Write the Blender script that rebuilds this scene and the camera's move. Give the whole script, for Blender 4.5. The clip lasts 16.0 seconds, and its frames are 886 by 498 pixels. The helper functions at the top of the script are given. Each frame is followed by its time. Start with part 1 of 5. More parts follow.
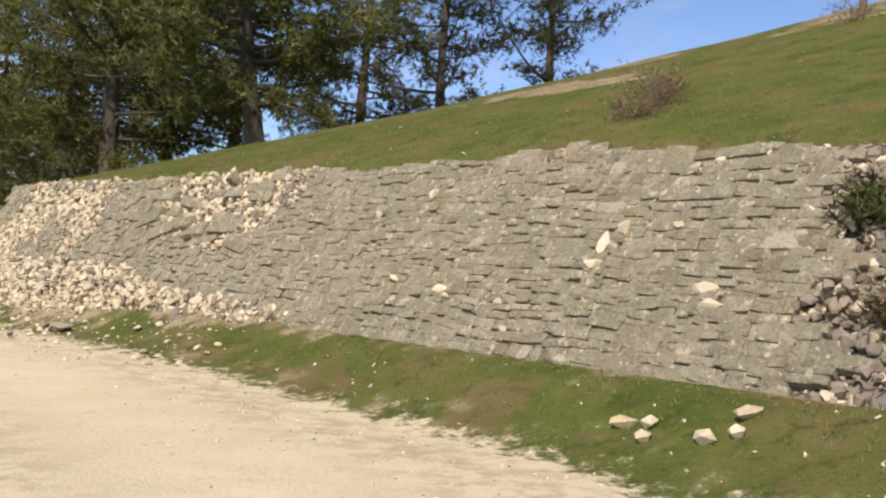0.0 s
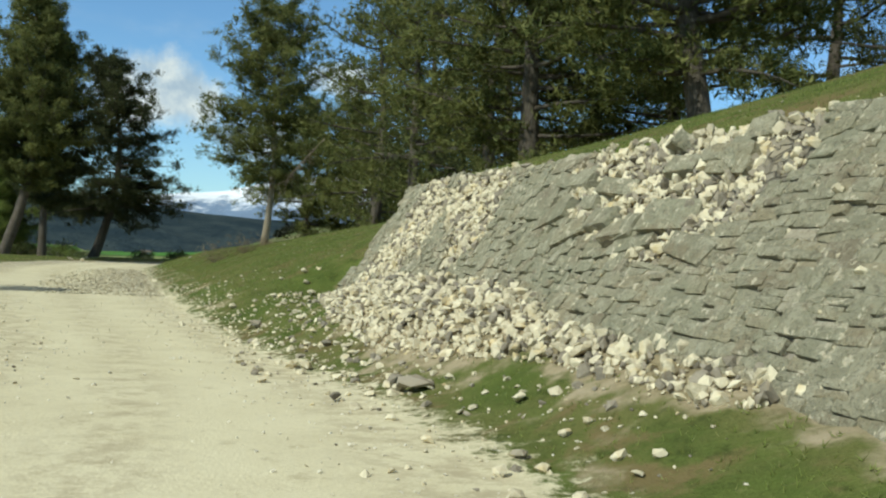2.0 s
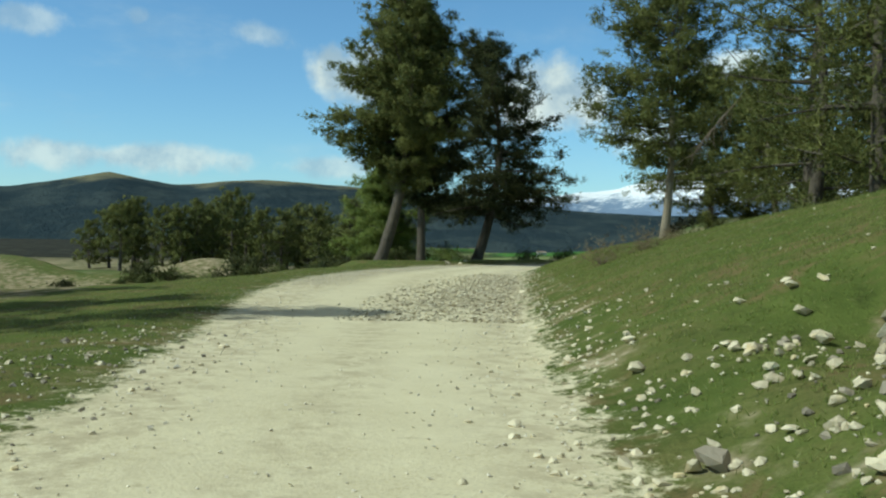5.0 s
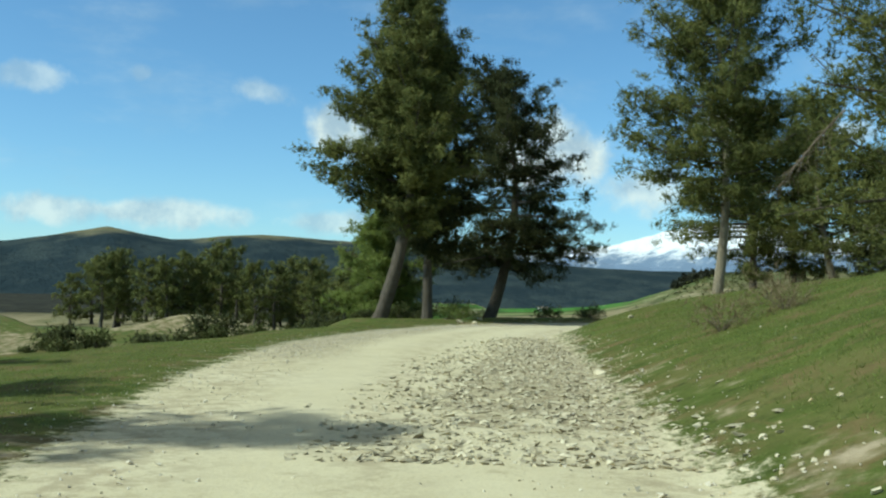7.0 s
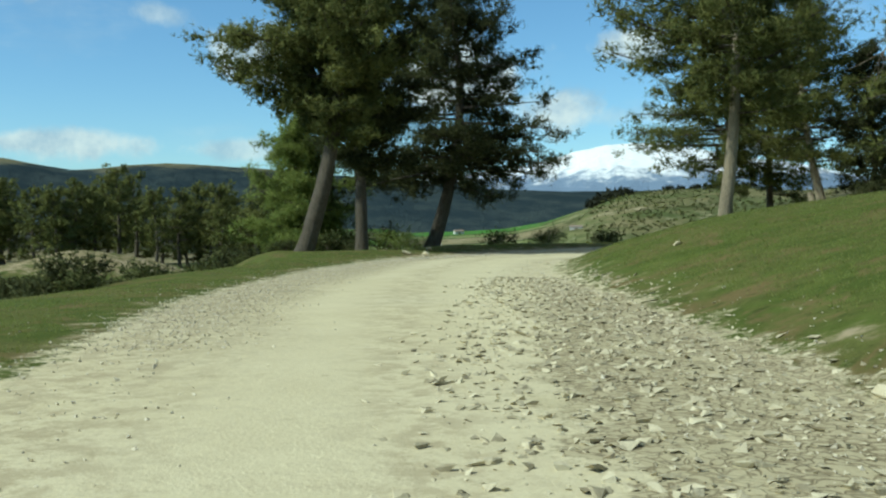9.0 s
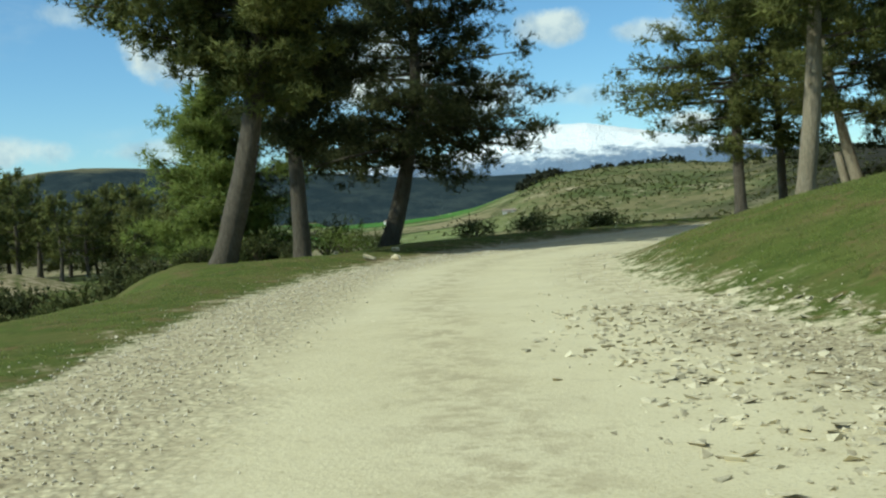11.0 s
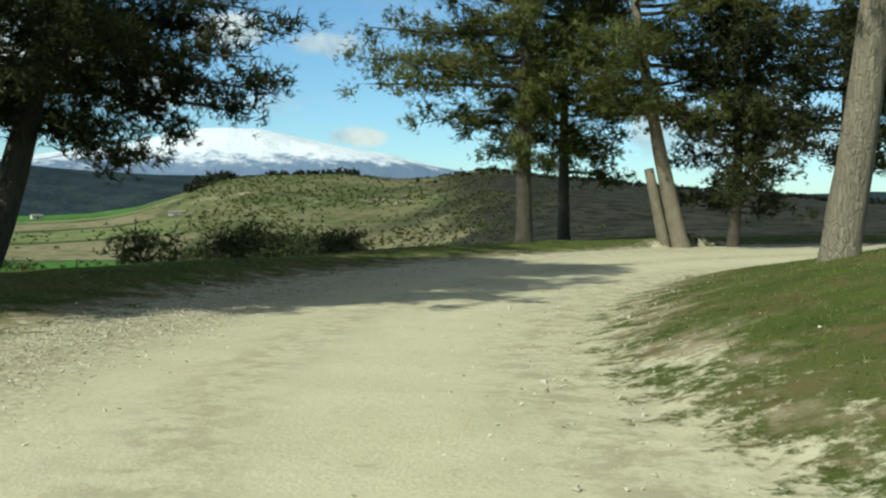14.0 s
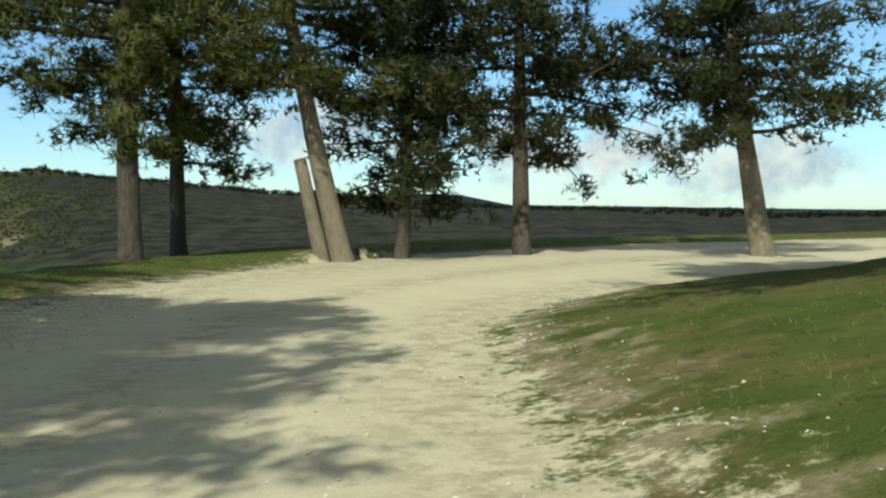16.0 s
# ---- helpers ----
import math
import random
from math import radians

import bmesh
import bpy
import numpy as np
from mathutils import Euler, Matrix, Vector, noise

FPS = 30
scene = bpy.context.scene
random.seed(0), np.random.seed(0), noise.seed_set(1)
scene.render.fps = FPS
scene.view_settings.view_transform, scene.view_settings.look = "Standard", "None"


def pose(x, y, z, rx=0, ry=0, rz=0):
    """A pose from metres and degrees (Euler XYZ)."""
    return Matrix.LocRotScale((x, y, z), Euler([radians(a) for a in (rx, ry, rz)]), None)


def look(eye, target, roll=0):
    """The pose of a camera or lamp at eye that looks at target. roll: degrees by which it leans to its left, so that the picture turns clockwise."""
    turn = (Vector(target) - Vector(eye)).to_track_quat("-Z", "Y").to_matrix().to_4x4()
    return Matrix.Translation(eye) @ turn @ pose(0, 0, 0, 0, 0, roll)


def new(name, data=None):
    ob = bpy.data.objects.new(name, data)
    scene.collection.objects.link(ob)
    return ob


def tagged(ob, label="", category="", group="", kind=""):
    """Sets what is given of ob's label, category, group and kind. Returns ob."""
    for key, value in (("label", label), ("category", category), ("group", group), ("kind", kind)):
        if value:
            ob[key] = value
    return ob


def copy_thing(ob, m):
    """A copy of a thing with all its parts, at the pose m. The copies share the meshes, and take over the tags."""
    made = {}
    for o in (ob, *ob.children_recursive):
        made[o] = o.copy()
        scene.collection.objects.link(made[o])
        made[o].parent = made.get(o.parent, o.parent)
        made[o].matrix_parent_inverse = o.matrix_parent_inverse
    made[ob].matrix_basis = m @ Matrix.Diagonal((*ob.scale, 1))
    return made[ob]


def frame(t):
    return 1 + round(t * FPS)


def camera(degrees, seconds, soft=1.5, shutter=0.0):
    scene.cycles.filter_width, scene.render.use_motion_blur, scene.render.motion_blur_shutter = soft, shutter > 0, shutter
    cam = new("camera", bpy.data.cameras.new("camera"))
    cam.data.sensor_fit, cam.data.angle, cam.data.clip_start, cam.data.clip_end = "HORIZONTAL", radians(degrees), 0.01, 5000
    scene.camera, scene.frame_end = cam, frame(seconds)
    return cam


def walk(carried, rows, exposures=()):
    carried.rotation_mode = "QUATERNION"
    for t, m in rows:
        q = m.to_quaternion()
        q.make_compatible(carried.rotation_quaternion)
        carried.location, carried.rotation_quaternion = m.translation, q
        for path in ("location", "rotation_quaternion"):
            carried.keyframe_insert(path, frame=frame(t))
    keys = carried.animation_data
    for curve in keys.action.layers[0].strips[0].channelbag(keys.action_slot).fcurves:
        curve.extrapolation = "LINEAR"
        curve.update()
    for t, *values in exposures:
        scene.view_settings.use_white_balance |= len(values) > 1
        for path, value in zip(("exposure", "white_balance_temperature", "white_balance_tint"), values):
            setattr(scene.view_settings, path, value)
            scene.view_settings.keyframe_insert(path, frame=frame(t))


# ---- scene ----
cam = camera(49.0, 16.0, soft=2.2)
METRES, EYE, TILT, LEAN, TURN = 78.947, 1.5, 0.0, 0.0, 0.0
ROWS = [
    (0.0, 0.0, 0.0, 0.0, -0.08, 1.3, -3.6),
    (0.5, -0.002, 0.0225, -0.0001, 5.7, 1.85, -4.2),
    (1.0, -0.0065, 0.0445, 0.0002, 12.36, 0.79, -3.74),
    (1.5, -0.0123, 0.0665, 0.0003, 19.62, 0.43, -2.13),
    (2.0, -0.0206, 0.0886, 0.0003, 25.29, 0.55, -3.01),
    (2.5, -0.0305, 0.11, 0.0004, 30.85, -0.4, -1.98),
    (3.0, -0.0428, 0.1302, 0.0004, 35.84, -0.06, -3.21),
    (3.5, -0.0572, 0.1506, 0.0001, 40.91, -0.37, -2.4),
    (4.0, -0.0736, 0.1696, 0.0005, 42.95, -0.79, -1.37),
    (4.5, -0.0917, 0.1874, -0.0001, 45.95, -0.65, -2.57),
    (5.0, -0.111, 0.2052, -0.0007, 48.15, -0.41, -0.93),
    (7.5, -0.2307, 0.2967, -0.0012, 47.63, 3.37, -0.68),
    (8.0, -0.2565, 0.3148, -0.0012, 46.54, 2.71, -0.34),
    (8.5, -0.2856, 0.3354, -0.0007, 45.63, 1.85, -0.49),
    (9.0, -0.3158, 0.3569, -0.001, 42.93, -1.58, 0.47),
    (11.5, -0.4574, 0.481, -0.0003, 38.16, -2.47, 3.46),
    (12.0, -0.4814, 0.5074, -0.0001, 36.21, -2.75, 0.17),
    (12.5, -0.5042, 0.5361, -0.0, 32.23, -2.7, 1.25),
    (13.0, -0.5255, 0.5655, 0.0, 27.62, -3.23, 1.27),
    (13.5, -0.5461, 0.5964, 0.0003, 24.15, -2.23, 1.69),
    (14.0, -0.5656, 0.6287, 0.0003, 19.31, -2.45, -0.33),
    (14.5, -0.5827, 0.6603, -0.0002, 13.28, -3.52, 0.18),
    (15.0, -0.5965, 0.6907, 0.0003, 8.29, -2.4, -1.74),
    (15.5, -0.6065, 0.7211, 0.0003, 0.38, -2.02, -0.11),
    (16.0, -0.6149, 0.7512, 0.0005, -6.04, -2.26, 0.14),
]
EXPOSURES = [(0.0, 0.1, 6700, 25), (0.7, 0.05, 6450, 18), (1.6, -0.05, 6150, 3), (3.0, -0.05, 5950, -6), (5.0, -0.15, 5850, -8), (7.8, 0.05, 5850, -9), (9.0, -0.08, 5850, -9), (11.5, -0.08, 6000, -8), (14.0, -0.12, 6100, -6), (15.2, -0.1, 6150, -5), (16.0, -0.05, 6300, -1)]
walk(cam, [(t, pose(0, 0, EYE, TILT, LEAN, TURN) @ pose(METRES * x, METRES * y, METRES * z, 90 + pitch, roll, yaw)) for t, x, y, z, yaw, pitch, roll in ROWS], EXPOSURES)

# ---- light ----
SUN_FROM = Vector((-0.39, -0.92, 0.0)).normalized()
SUN_UP = radians(43)
sun_data = bpy.data.lights.new("sun", "SUN")
sun_data.energy, sun_data.angle, sun_data.color = 4.2, radians(0.5), (1.0, 0.95, 0.85)
sun = new("sun", sun_data)
sun.matrix_world = look(SUN_FROM * 90 * math.cos(SUN_UP) + Vector((0, 0, 90 * math.sin(SUN_UP))), (0, 0, 0))


class Tree:
    """A small helper to write node trees."""

    def __init__(self, tree):
        self.t = tree
        tree.nodes.clear()

    def put(self, kind, ins=None):
        n = self.t.nodes.new(kind)
        for k, v in (ins or {}).items():
            self.wire(v, n.inputs[k])
        return n

    def wire(self, v, socket):
        if isinstance(v, bpy.types.NodeSocket):
            self.t.links.new(v, socket)
        elif isinstance(v, bpy.types.Node):
            self.t.links.new(v.outputs[0], socket)
        else:
            socket.default_value = v

    def math(self, op, a, b=0.0, c=0.0, clamp=False):
        n = self.put("ShaderNodeMath", {0: a, 1: b, 2: c})
        n.operation, n.use_clamp = op, clamp
        return n.outputs[0]

    def vec(self, op, a, b=(0, 0, 0)):
        n = self.put("ShaderNodeVectorMath", {0: a, 1: b})
        n.operation = op
        return n.outputs["Value"] if op in ("DOT_PRODUCT", "LENGTH", "DISTANCE") else n.outputs[0]

    def noise(self, p, scale, detail=4.0, rough=0.55, distort=0.0):
        return self.put("ShaderNodeTexNoise", {"Vector": p, "Scale": scale, "Detail": detail, "Roughness": rough, "Distortion": distort}).outputs[0]

    def voronoi(self, p, scale, out="Distance", feature="F1", randomness=1.0):
        n = self.put("ShaderNodeTexVoronoi", {"Vector": p, "Scale": scale, "Randomness": randomness})
        n.feature = feature
        return n.outputs[out]

    def ramp(self, v, lo, hi, smooth=True, to=(0.0, 1.0)):
        n = self.put("ShaderNodeMapRange", {"Value": v, 1: lo, 2: hi, 3: to[0], 4: to[1]})
        n.interpolation_type = "SMOOTHSTEP" if smooth else "LINEAR"
        return n.outputs[0]

    def mix(self, f, a, b, how="MIX"):
        n = self.put("ShaderNodeMix")
        n.data_type, n.blend_type = "RGBA", how
        for s, v in ((n.inputs[0], f), (n.inputs[6], a), (n.inputs[7], b)):
            self.wire((*v, 1.0) if isinstance(v, tuple) and len(v) == 3 else v, s)
        return n.outputs[2]

    def attr(self, name):
        n = self.put("ShaderNodeAttribute")
        n.attribute_name = name
        return n.outputs["Fac"]


def sky():
    world = bpy.data.worlds.new("sky")
    scene.world = world
    world.use_nodes = True
    n = Tree(world.node_tree)
    tex = n.put("ShaderNodeTexSky")
    tex.sky_type, tex.sun_disc, tex.sun_elevation, tex.altitude = "NISHITA", False, SUN_UP, 700.0
    tex.air_density, tex.dust_density, tex.ozone_density = 1.0, 0.6, 1.6
    tex.sun_rotation = math.atan2(SUN_FROM.x, SUN_FROM.y)
    way = n.put("ShaderNodeNewGeometry").outputs["Position"]
    way = n.vec("NORMALIZE", way)
    up = n.put("ShaderNodeSeparateXYZ", {0: way}).outputs[2]
    rough = n.noise(way, 14.0, 6.0, 0.6)
    cover = None
    # azimuth to the left of +y, elevation, spread across and upwards in degrees, density
    for az, el, wide, tall, dense in ((53.2, 9.6, 2.7, 1.9, 1.0), (41.5, 8.2, 5.2, 2.6, 1.0), (36.5, 6.6, 3.6, 2.0, 0.8), (59.0, 11.7, 2.0, 1.0, 0.5), (65.7, 12.2, 1.0, 0.7, 0.4),
                                      (71.5, 11.6, 2.2, 0.8, 0.5), (66.0, 4.6, 11.0, 1.0, 0.75), (54.0, 4.3, 6.0, 0.8, 0.6), (31.8, 10.0, 2.2, 1.1, 0.9),
                                      (26.0, 9.3, 2.4, 0.7, 0.7), (24.0, 4.1, 2.2, 0.7, 0.9), (31.0, 6.0, 5.0, 0.9, 0.35), (-14.0, 3.3, 9.0, 2.4, 1.0), (-24.0, 2.2, 9.0, 2.2, 0.9), (2.0, 4.5, 8.0, 2.4, 0.8)):
        a, e = radians(az), radians(el)
        fwd = Vector((-math.sin(a) * math.cos(e), math.cos(a) * math.cos(e), math.sin(e)))
        right = Vector((math.cos(a), math.sin(a), 0))
        high = right.cross(fwd)
        x = n.math("DIVIDE", n.vec("DOT_PRODUCT", way, tuple(right)), math.tan(radians(wide)))
        y = n.math("DIVIDE", n.vec("DOT_PRODUCT", way, tuple(high)), math.tan(radians(tall)))
        ahead = n.math("GREATER_THAN", n.vec("DOT_PRODUCT", way, tuple(fwd)), 0.2)
        r = n.math("SQRT", n.math("ADD", n.math("MULTIPLY", x, x), n.math("MULTIPLY", y, y)))
        r = n.math("ADD", r, n.math("MULTIPLY", n.math("SUBTRACT", rough, 0.5), 2.6))
        d = n.math("MULTIPLY", n.math("MULTIPLY", n.ramp(r, 1.05, 0.35), dense), ahead)
        cover = d if cover is None else n.math("MAXIMUM", cover, d)
    high_cloud = n.ramp(n.noise(n.vec("MULTIPLY", way, (3.0, 3.0, 9.0)), 2.2, 5.0, 0.6), 0.5, 0.85, to=(0.0, 0.25))
    cover = n.math("MAXIMUM", cover, n.math("MULTIPLY", high_cloud, n.ramp(up, 0.0, 0.12)))
    lit = n.ramp(n.noise(n.vec("ADD", way, (0.0, 0.0, 0.03)), 20.0, 5.0, 0.6), 0.35, 0.65)
    white = n.mix(lit, (3.6, 4.3, 5.1), (7.0, 7.0, 6.7))
    blue = n.mix(1.0, tex.outputs[0], (0.84, 1.02, 1.14), "MULTIPLY")
    col = n.mix(cover, blue, white)
    # thin grey cloud high overhead, unseen; added to take blue out of the shade
    veil = n.math("MULTIPLY", n.ramp(up, 0.34, 0.6), n.ramp(n.noise(way, 3.0, 5.0, 0.6), 0.3, 0.6, to=(0.35, 0.9)))
    col = n.mix(veil, col, (2.9, 2.75, 2.5))
    bg = n.put("ShaderNodeBackground", {"Color": col, "Strength": 0.125})
    n.put("ShaderNodeOutputWorld", {"Surface": bg})


sky()


# ---- materials ----
def material(name, build, rough=0.9, spec=0.25):
    m = bpy.data.materials.new(name)
    m.use_nodes = True
    n = Tree(m.node_tree)
    p = n.put("ShaderNodeTexCoord").outputs["Object"]
    col, height, strength, dist = build(n, p)
    b = n.put("ShaderNodeBsdfPrincipled", {"Base Color": col if not isinstance(col, tuple) else (*col, 1.0), "Roughness": rough, "Specular IOR Level": spec})
    if height is not None:
        n.wire(n.put("ShaderNodeBump", {"Height": height, "Strength": strength, "Distance": dist}), b.inputs["Normal"])
    n.put("ShaderNodeOutputMaterial", {"Surface": b})
    return m


def world_place(n):
    return n.put("ShaderNodeNewGeometry").outputs["Position"]


def ground_look(n, p):
    p = world_place(n)
    fine, mid, big, huge = n.noise(p, 9.0, 6.0, 0.65), n.noise(p, 1.3, 5.0, 0.6), n.noise(p, 0.22, 4.0), n.noise(p, 0.035, 4.0)
    grain = n.noise(p, 38.0, 3.0, 0.7)
    grass = n.mix(n.ramp(mid, 0.3, 0.7), (0.074, 0.1, 0.024), (0.118, 0.147, 0.036))
    grass = n.mix(n.ramp(n.noise(p, 0.45, 5.0, 0.65), 0.42, 0.68, to=(0.0, 0.8)), grass, (0.16, 0.148, 0.055))
    grass = n.mix(n.ramp(fine, 0.55, 0.8, to=(0.0, 0.7)), grass, (0.19, 0.19, 0.075))
    grass = n.mix(n.ramp(grain, 0.3, 0.62, to=(0.45, 0.0)), grass, (0.05, 0.06, 0.016))
    grass = n.mix(n.ramp(n.noise(p, 0.85, 6.0, 0.7, 0.6), 0.5, 0.64, to=(0.0, 0.8)), grass, (0.17, 0.125, 0.06))
    grass = n.mix(n.ramp(n.noise(p, 3.2, 6.0, 0.75), 0.52, 0.68, to=(0.0, 0.75)), grass, (0.045, 0.058, 0.016))
    soil = n.mix(n.ramp(fine, 0.3, 0.7), (0.19, 0.155, 0.085), (0.33, 0.275, 0.165))
    soil = n.mix(n.ramp(mid, 0.5, 0.75), soil, (0.4, 0.33, 0.22))
    gravel = n.mix(n.ramp(mid, 0.3, 0.7), (0.53, 0.465, 0.285), (0.645, 0.58, 0.375))
    gravel = n.mix(n.ramp(n.voronoi(p, 26.0), 0.15, 0.5, to=(0.0, 0.45)), gravel, (0.67, 0.61, 0.43))
    gravel = n.mix(n.ramp(grain, 0.52, 0.7, to=(0.0, 0.5)), gravel, (0.36, 0.3, 0.2))
    gravel = n.mix(n.ramp(n.noise(p, 16.0, 4.0, 0.75), 0.6, 0.72, to=(0.0, 0.6)), gravel, (0.72, 0.66, 0.5))
    gravel = n.mix(n.ramp(big, 0.4, 0.7, to=(0.0, 0.5)), gravel, (0.66, 0.6, 0.42))
    gravel = n.mix(n.math("MULTIPLY", n.attr("ruts"), n.ramp(n.noise(p, 2.6, 6.0, 0.75), 0.42, 0.6, to=(0.0, 0.8))), gravel, (0.37, 0.31, 0.2))
    gravel = n.mix(n.ramp(n.noise(p, 3.4, 6.0, 0.72), 0.57, 0.7, to=(0.0, 0.6)), gravel, (0.38, 0.32, 0.2))
    crack = n.voronoi(n.vec("ADD", p, n.put("ShaderNodeTexNoise", {"Vector": p, "Scale": 3.0}).outputs["Color"]), 5.5, feature="DISTANCE_TO_EDGE")
    pebble = n.voronoi(p, 13.0)
    gravel = n.mix(n.math("MULTIPLY", n.attr("shingle"), n.ramp(pebble, 0.35, 0.65, to=(0.0, 0.6))), gravel, (0.33, 0.28, 0.185))
    gravel = n.mix(n.math("MULTIPLY", n.attr("shingle"), n.ramp(n.voronoi(p, 7.0), 0.4, 0.7, to=(0.0, 0.4))), gravel, (0.34, 0.29, 0.19))
    rock = n.mix(n.ramp(crack, 0.0, 0.16), (0.24, 0.2, 0.125), (0.46, 0.405, 0.265))
    rock = n.mix(n.ramp(mid, 0.5, 0.7, to=(0.0, 0.85)), rock, (0.58, 0.52, 0.34))
    rock = n.mix(n.ramp(fine, 0.56, 0.72, to=(0.0, 0.7)), rock, (0.19, 0.17, 0.12))
    # distant land: scrub hill, fields, woods
    scrub = n.mix(n.ramp(n.noise(p, 0.017, 6.0, 0.72), 0.42, 0.58), (0.19, 0.17, 0.085), (0.1, 0.12, 0.045))
    scrub = n.mix(n.ramp(n.noise(p, 0.03, 6.0, 0.75), 0.56, 0.68), scrub, (0.36, 0.31, 0.2))
    scrub = n.mix(n.ramp(n.noise(p, 0.024, 7.0, 0.78), 0.52, 0.66, to=(0.0, 0.6)), scrub, (0.04, 0.056, 0.022))
    cell = n.put("ShaderNodeTexVoronoi", {"Vector": n.vec("MULTIPLY", p, (0.8, 0.55, 0.0)), "Scale": 0.014})
    key = n.put("ShaderNodeSeparateColor", {0: cell.outputs["Color"]}).outputs[0]
    field = n.mix(n.ramp(key, 0.42, 0.45), (0.075, 0.19, 0.035), (0.19, 0.22, 0.085))
    field = n.mix(n.ramp(key, 0.68, 0.7), field, (0.27, 0.23, 0.13))
    field = n.mix(n.ramp(key, 0.84, 0.87), field, (0.05, 0.12, 0.022))
    hedge = n.voronoi(n.vec("MULTIPLY", p, (0.8, 0.55, 0.0)), 0.014, feature="DISTANCE_TO_EDGE")
    field = n.mix(n.ramp(hedge, 0.02, 0.05, to=(0.8, 0.0)), field, (0.035, 0.05, 0.018))
    field = n.mix(n.ramp(n.noise(p, 0.06, 6.0, 0.7), 0.58, 0.7, to=(0.0, 0.5)), field, (0.06, 0.075, 0.028))
    far = n.mix(n.attr("scrub"), field, scrub)
    # near-black ground: cloud shade over the far hillside, put into the colour
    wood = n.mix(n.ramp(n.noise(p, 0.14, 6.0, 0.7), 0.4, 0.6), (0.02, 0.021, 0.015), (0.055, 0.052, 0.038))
    far = n.mix(n.ramp(n.noise(p, 0.075, 6.0, 0.75), 0.5, 0.6, to=(0.0, 0.7)), far, (0.085, 0.1, 0.036))
    far = n.mix(n.ramp(n.noise(p, 0.16, 6.0, 0.8), 0.58, 0.66, to=(0.0, 0.75)), far, (0.4, 0.36, 0.25))
    far = n.mix(n.ramp(n.noise(p, 0.05, 5.0, 0.7), 0.6, 0.68, to=(0.0, 0.6)), far, (0.04, 0.05, 0.02))
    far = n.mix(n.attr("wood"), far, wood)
    land = n.mix(n.attr("far"), grass, far)
    edge = n.math("ADD", n.attr("soil"), n.math("MULTIPLY", n.math("SUBTRACT", mid, 0.5), 1.1))
    land = n.mix(n.ramp(edge, 0.38, 0.62), land, soil)
    road = n.math("ADD", n.attr("road"), n.math("MULTIPLY", n.ramp(n.attr("road"), 0.0, 0.16), n.math("MULTIPLY", n.math("SUBTRACT", n.math("ADD", n.math("MULTIPLY", n.noise(p, 2.2, 6.0, 0.7), 0.6), n.math("MULTIPLY", n.noise(p, 9.5, 4.0, 0.75), 0.4)), 0.5), 2.0)))
    road = n.ramp(road, 0.36, 0.64)
    patch = n.math("ADD", n.attr("patch"), n.math("MULTIPLY", n.math("SUBTRACT", n.noise(p, 1.1, 6.0, 0.75), 0.5), 2.4))
    stone = n.mix(n.ramp(patch, 0.35, 0.65), gravel, rock)
    col = n.mix(road, land, stone)
    h = n.math("ADD", n.math("MULTIPLY", fine, 0.6), n.math("MULTIPLY", grain, 0.4))
    h = n.math("ADD", h, n.math("MULTIPLY", n.math("MULTIPLY", n.ramp(crack, 0.0, 0.12), n.attr("patch")), 0.35))
    h = n.math("MULTIPLY", h, n.math("SUBTRACT", 1.0, n.math("MULTIPLY", road, 0.65)))
    h = n.math("SUBTRACT", h, n.math("MULTIPLY", n.attr("shingle"), n.math("ADD", n.math("MULTIPLY", pebble, 0.5), n.math("MULTIPLY", n.voronoi(p, 7.0), 0.6))))
    return col, h, 0.8, 0.05


def stone_look(pale, dark, stain):
    def build(n, p):
        p = world_place(n)
        one = n.put("ShaderNodeObjectInfo").outputs["Random"]
        isle = n.put("ShaderNodeNewGeometry").outputs["Random Per Island"]
        r = n.math("FRACT", n.math("ADD", one, isle))
        f, m = n.noise(p, 22.0, 6.0, 0.65), n.noise(p, 4.0, 4.0)
        c = n.mix(r, dark, pale)
        c = n.mix(n.ramp(f, 0.4, 0.72, to=(0.0, 0.6)), c, pale)
        c = n.mix(n.ramp(m, 0.52, 0.74, to=(0.0, 0.75)), c, stain)
        return c, f, 0.7, 0.02
    return build


def face_look(n, p):
    """Weathered stone face, with earth in the joints."""
    p = world_place(n)
    q = n.vec("ADD", p, n.vec("MULTIPLY", n.put("ShaderNodeTexNoise", {"Vector": p, "Scale": 3.5}).outputs["Color"], (0.16, 0.16, 0.1)))
    cell = n.put("ShaderNodeTexVoronoi", {"Vector": n.vec("MULTIPLY", q, (1.0, 1.0, 2.0)), "Scale": 4.5})
    key = n.put("ShaderNodeSeparateColor", {0: cell.outputs["Color"]}).outputs[0]
    crack = n.voronoi(n.vec("MULTIPLY", q, (1.0, 1.0, 2.0)), 4.5, feature="DISTANCE_TO_EDGE")
    f, m = n.noise(p, 26.0, 6.0, 0.7), n.noise(p, 2.6, 5.0, 0.65)
    c = n.mix(key, (0.17, 0.15, 0.112), (0.3, 0.262, 0.192))
    c = n.mix(n.ramp(m, 0.5, 0.7, to=(0.0, 0.7)), c, (0.33, 0.27, 0.16))
    c = n.mix(n.ramp(f, 0.5, 0.75, to=(0.0, 0.5)), c, (0.4, 0.36, 0.28))
    c = n.mix(n.ramp(crack, 0.0, 0.06, to=(0.8, 0.0)), c, (0.07, 0.058, 0.04))
    return c, n.math("ADD", n.math("MULTIPLY", f, 0.4), n.ramp(crack, 0.0, 0.12)), 1.0, 0.04


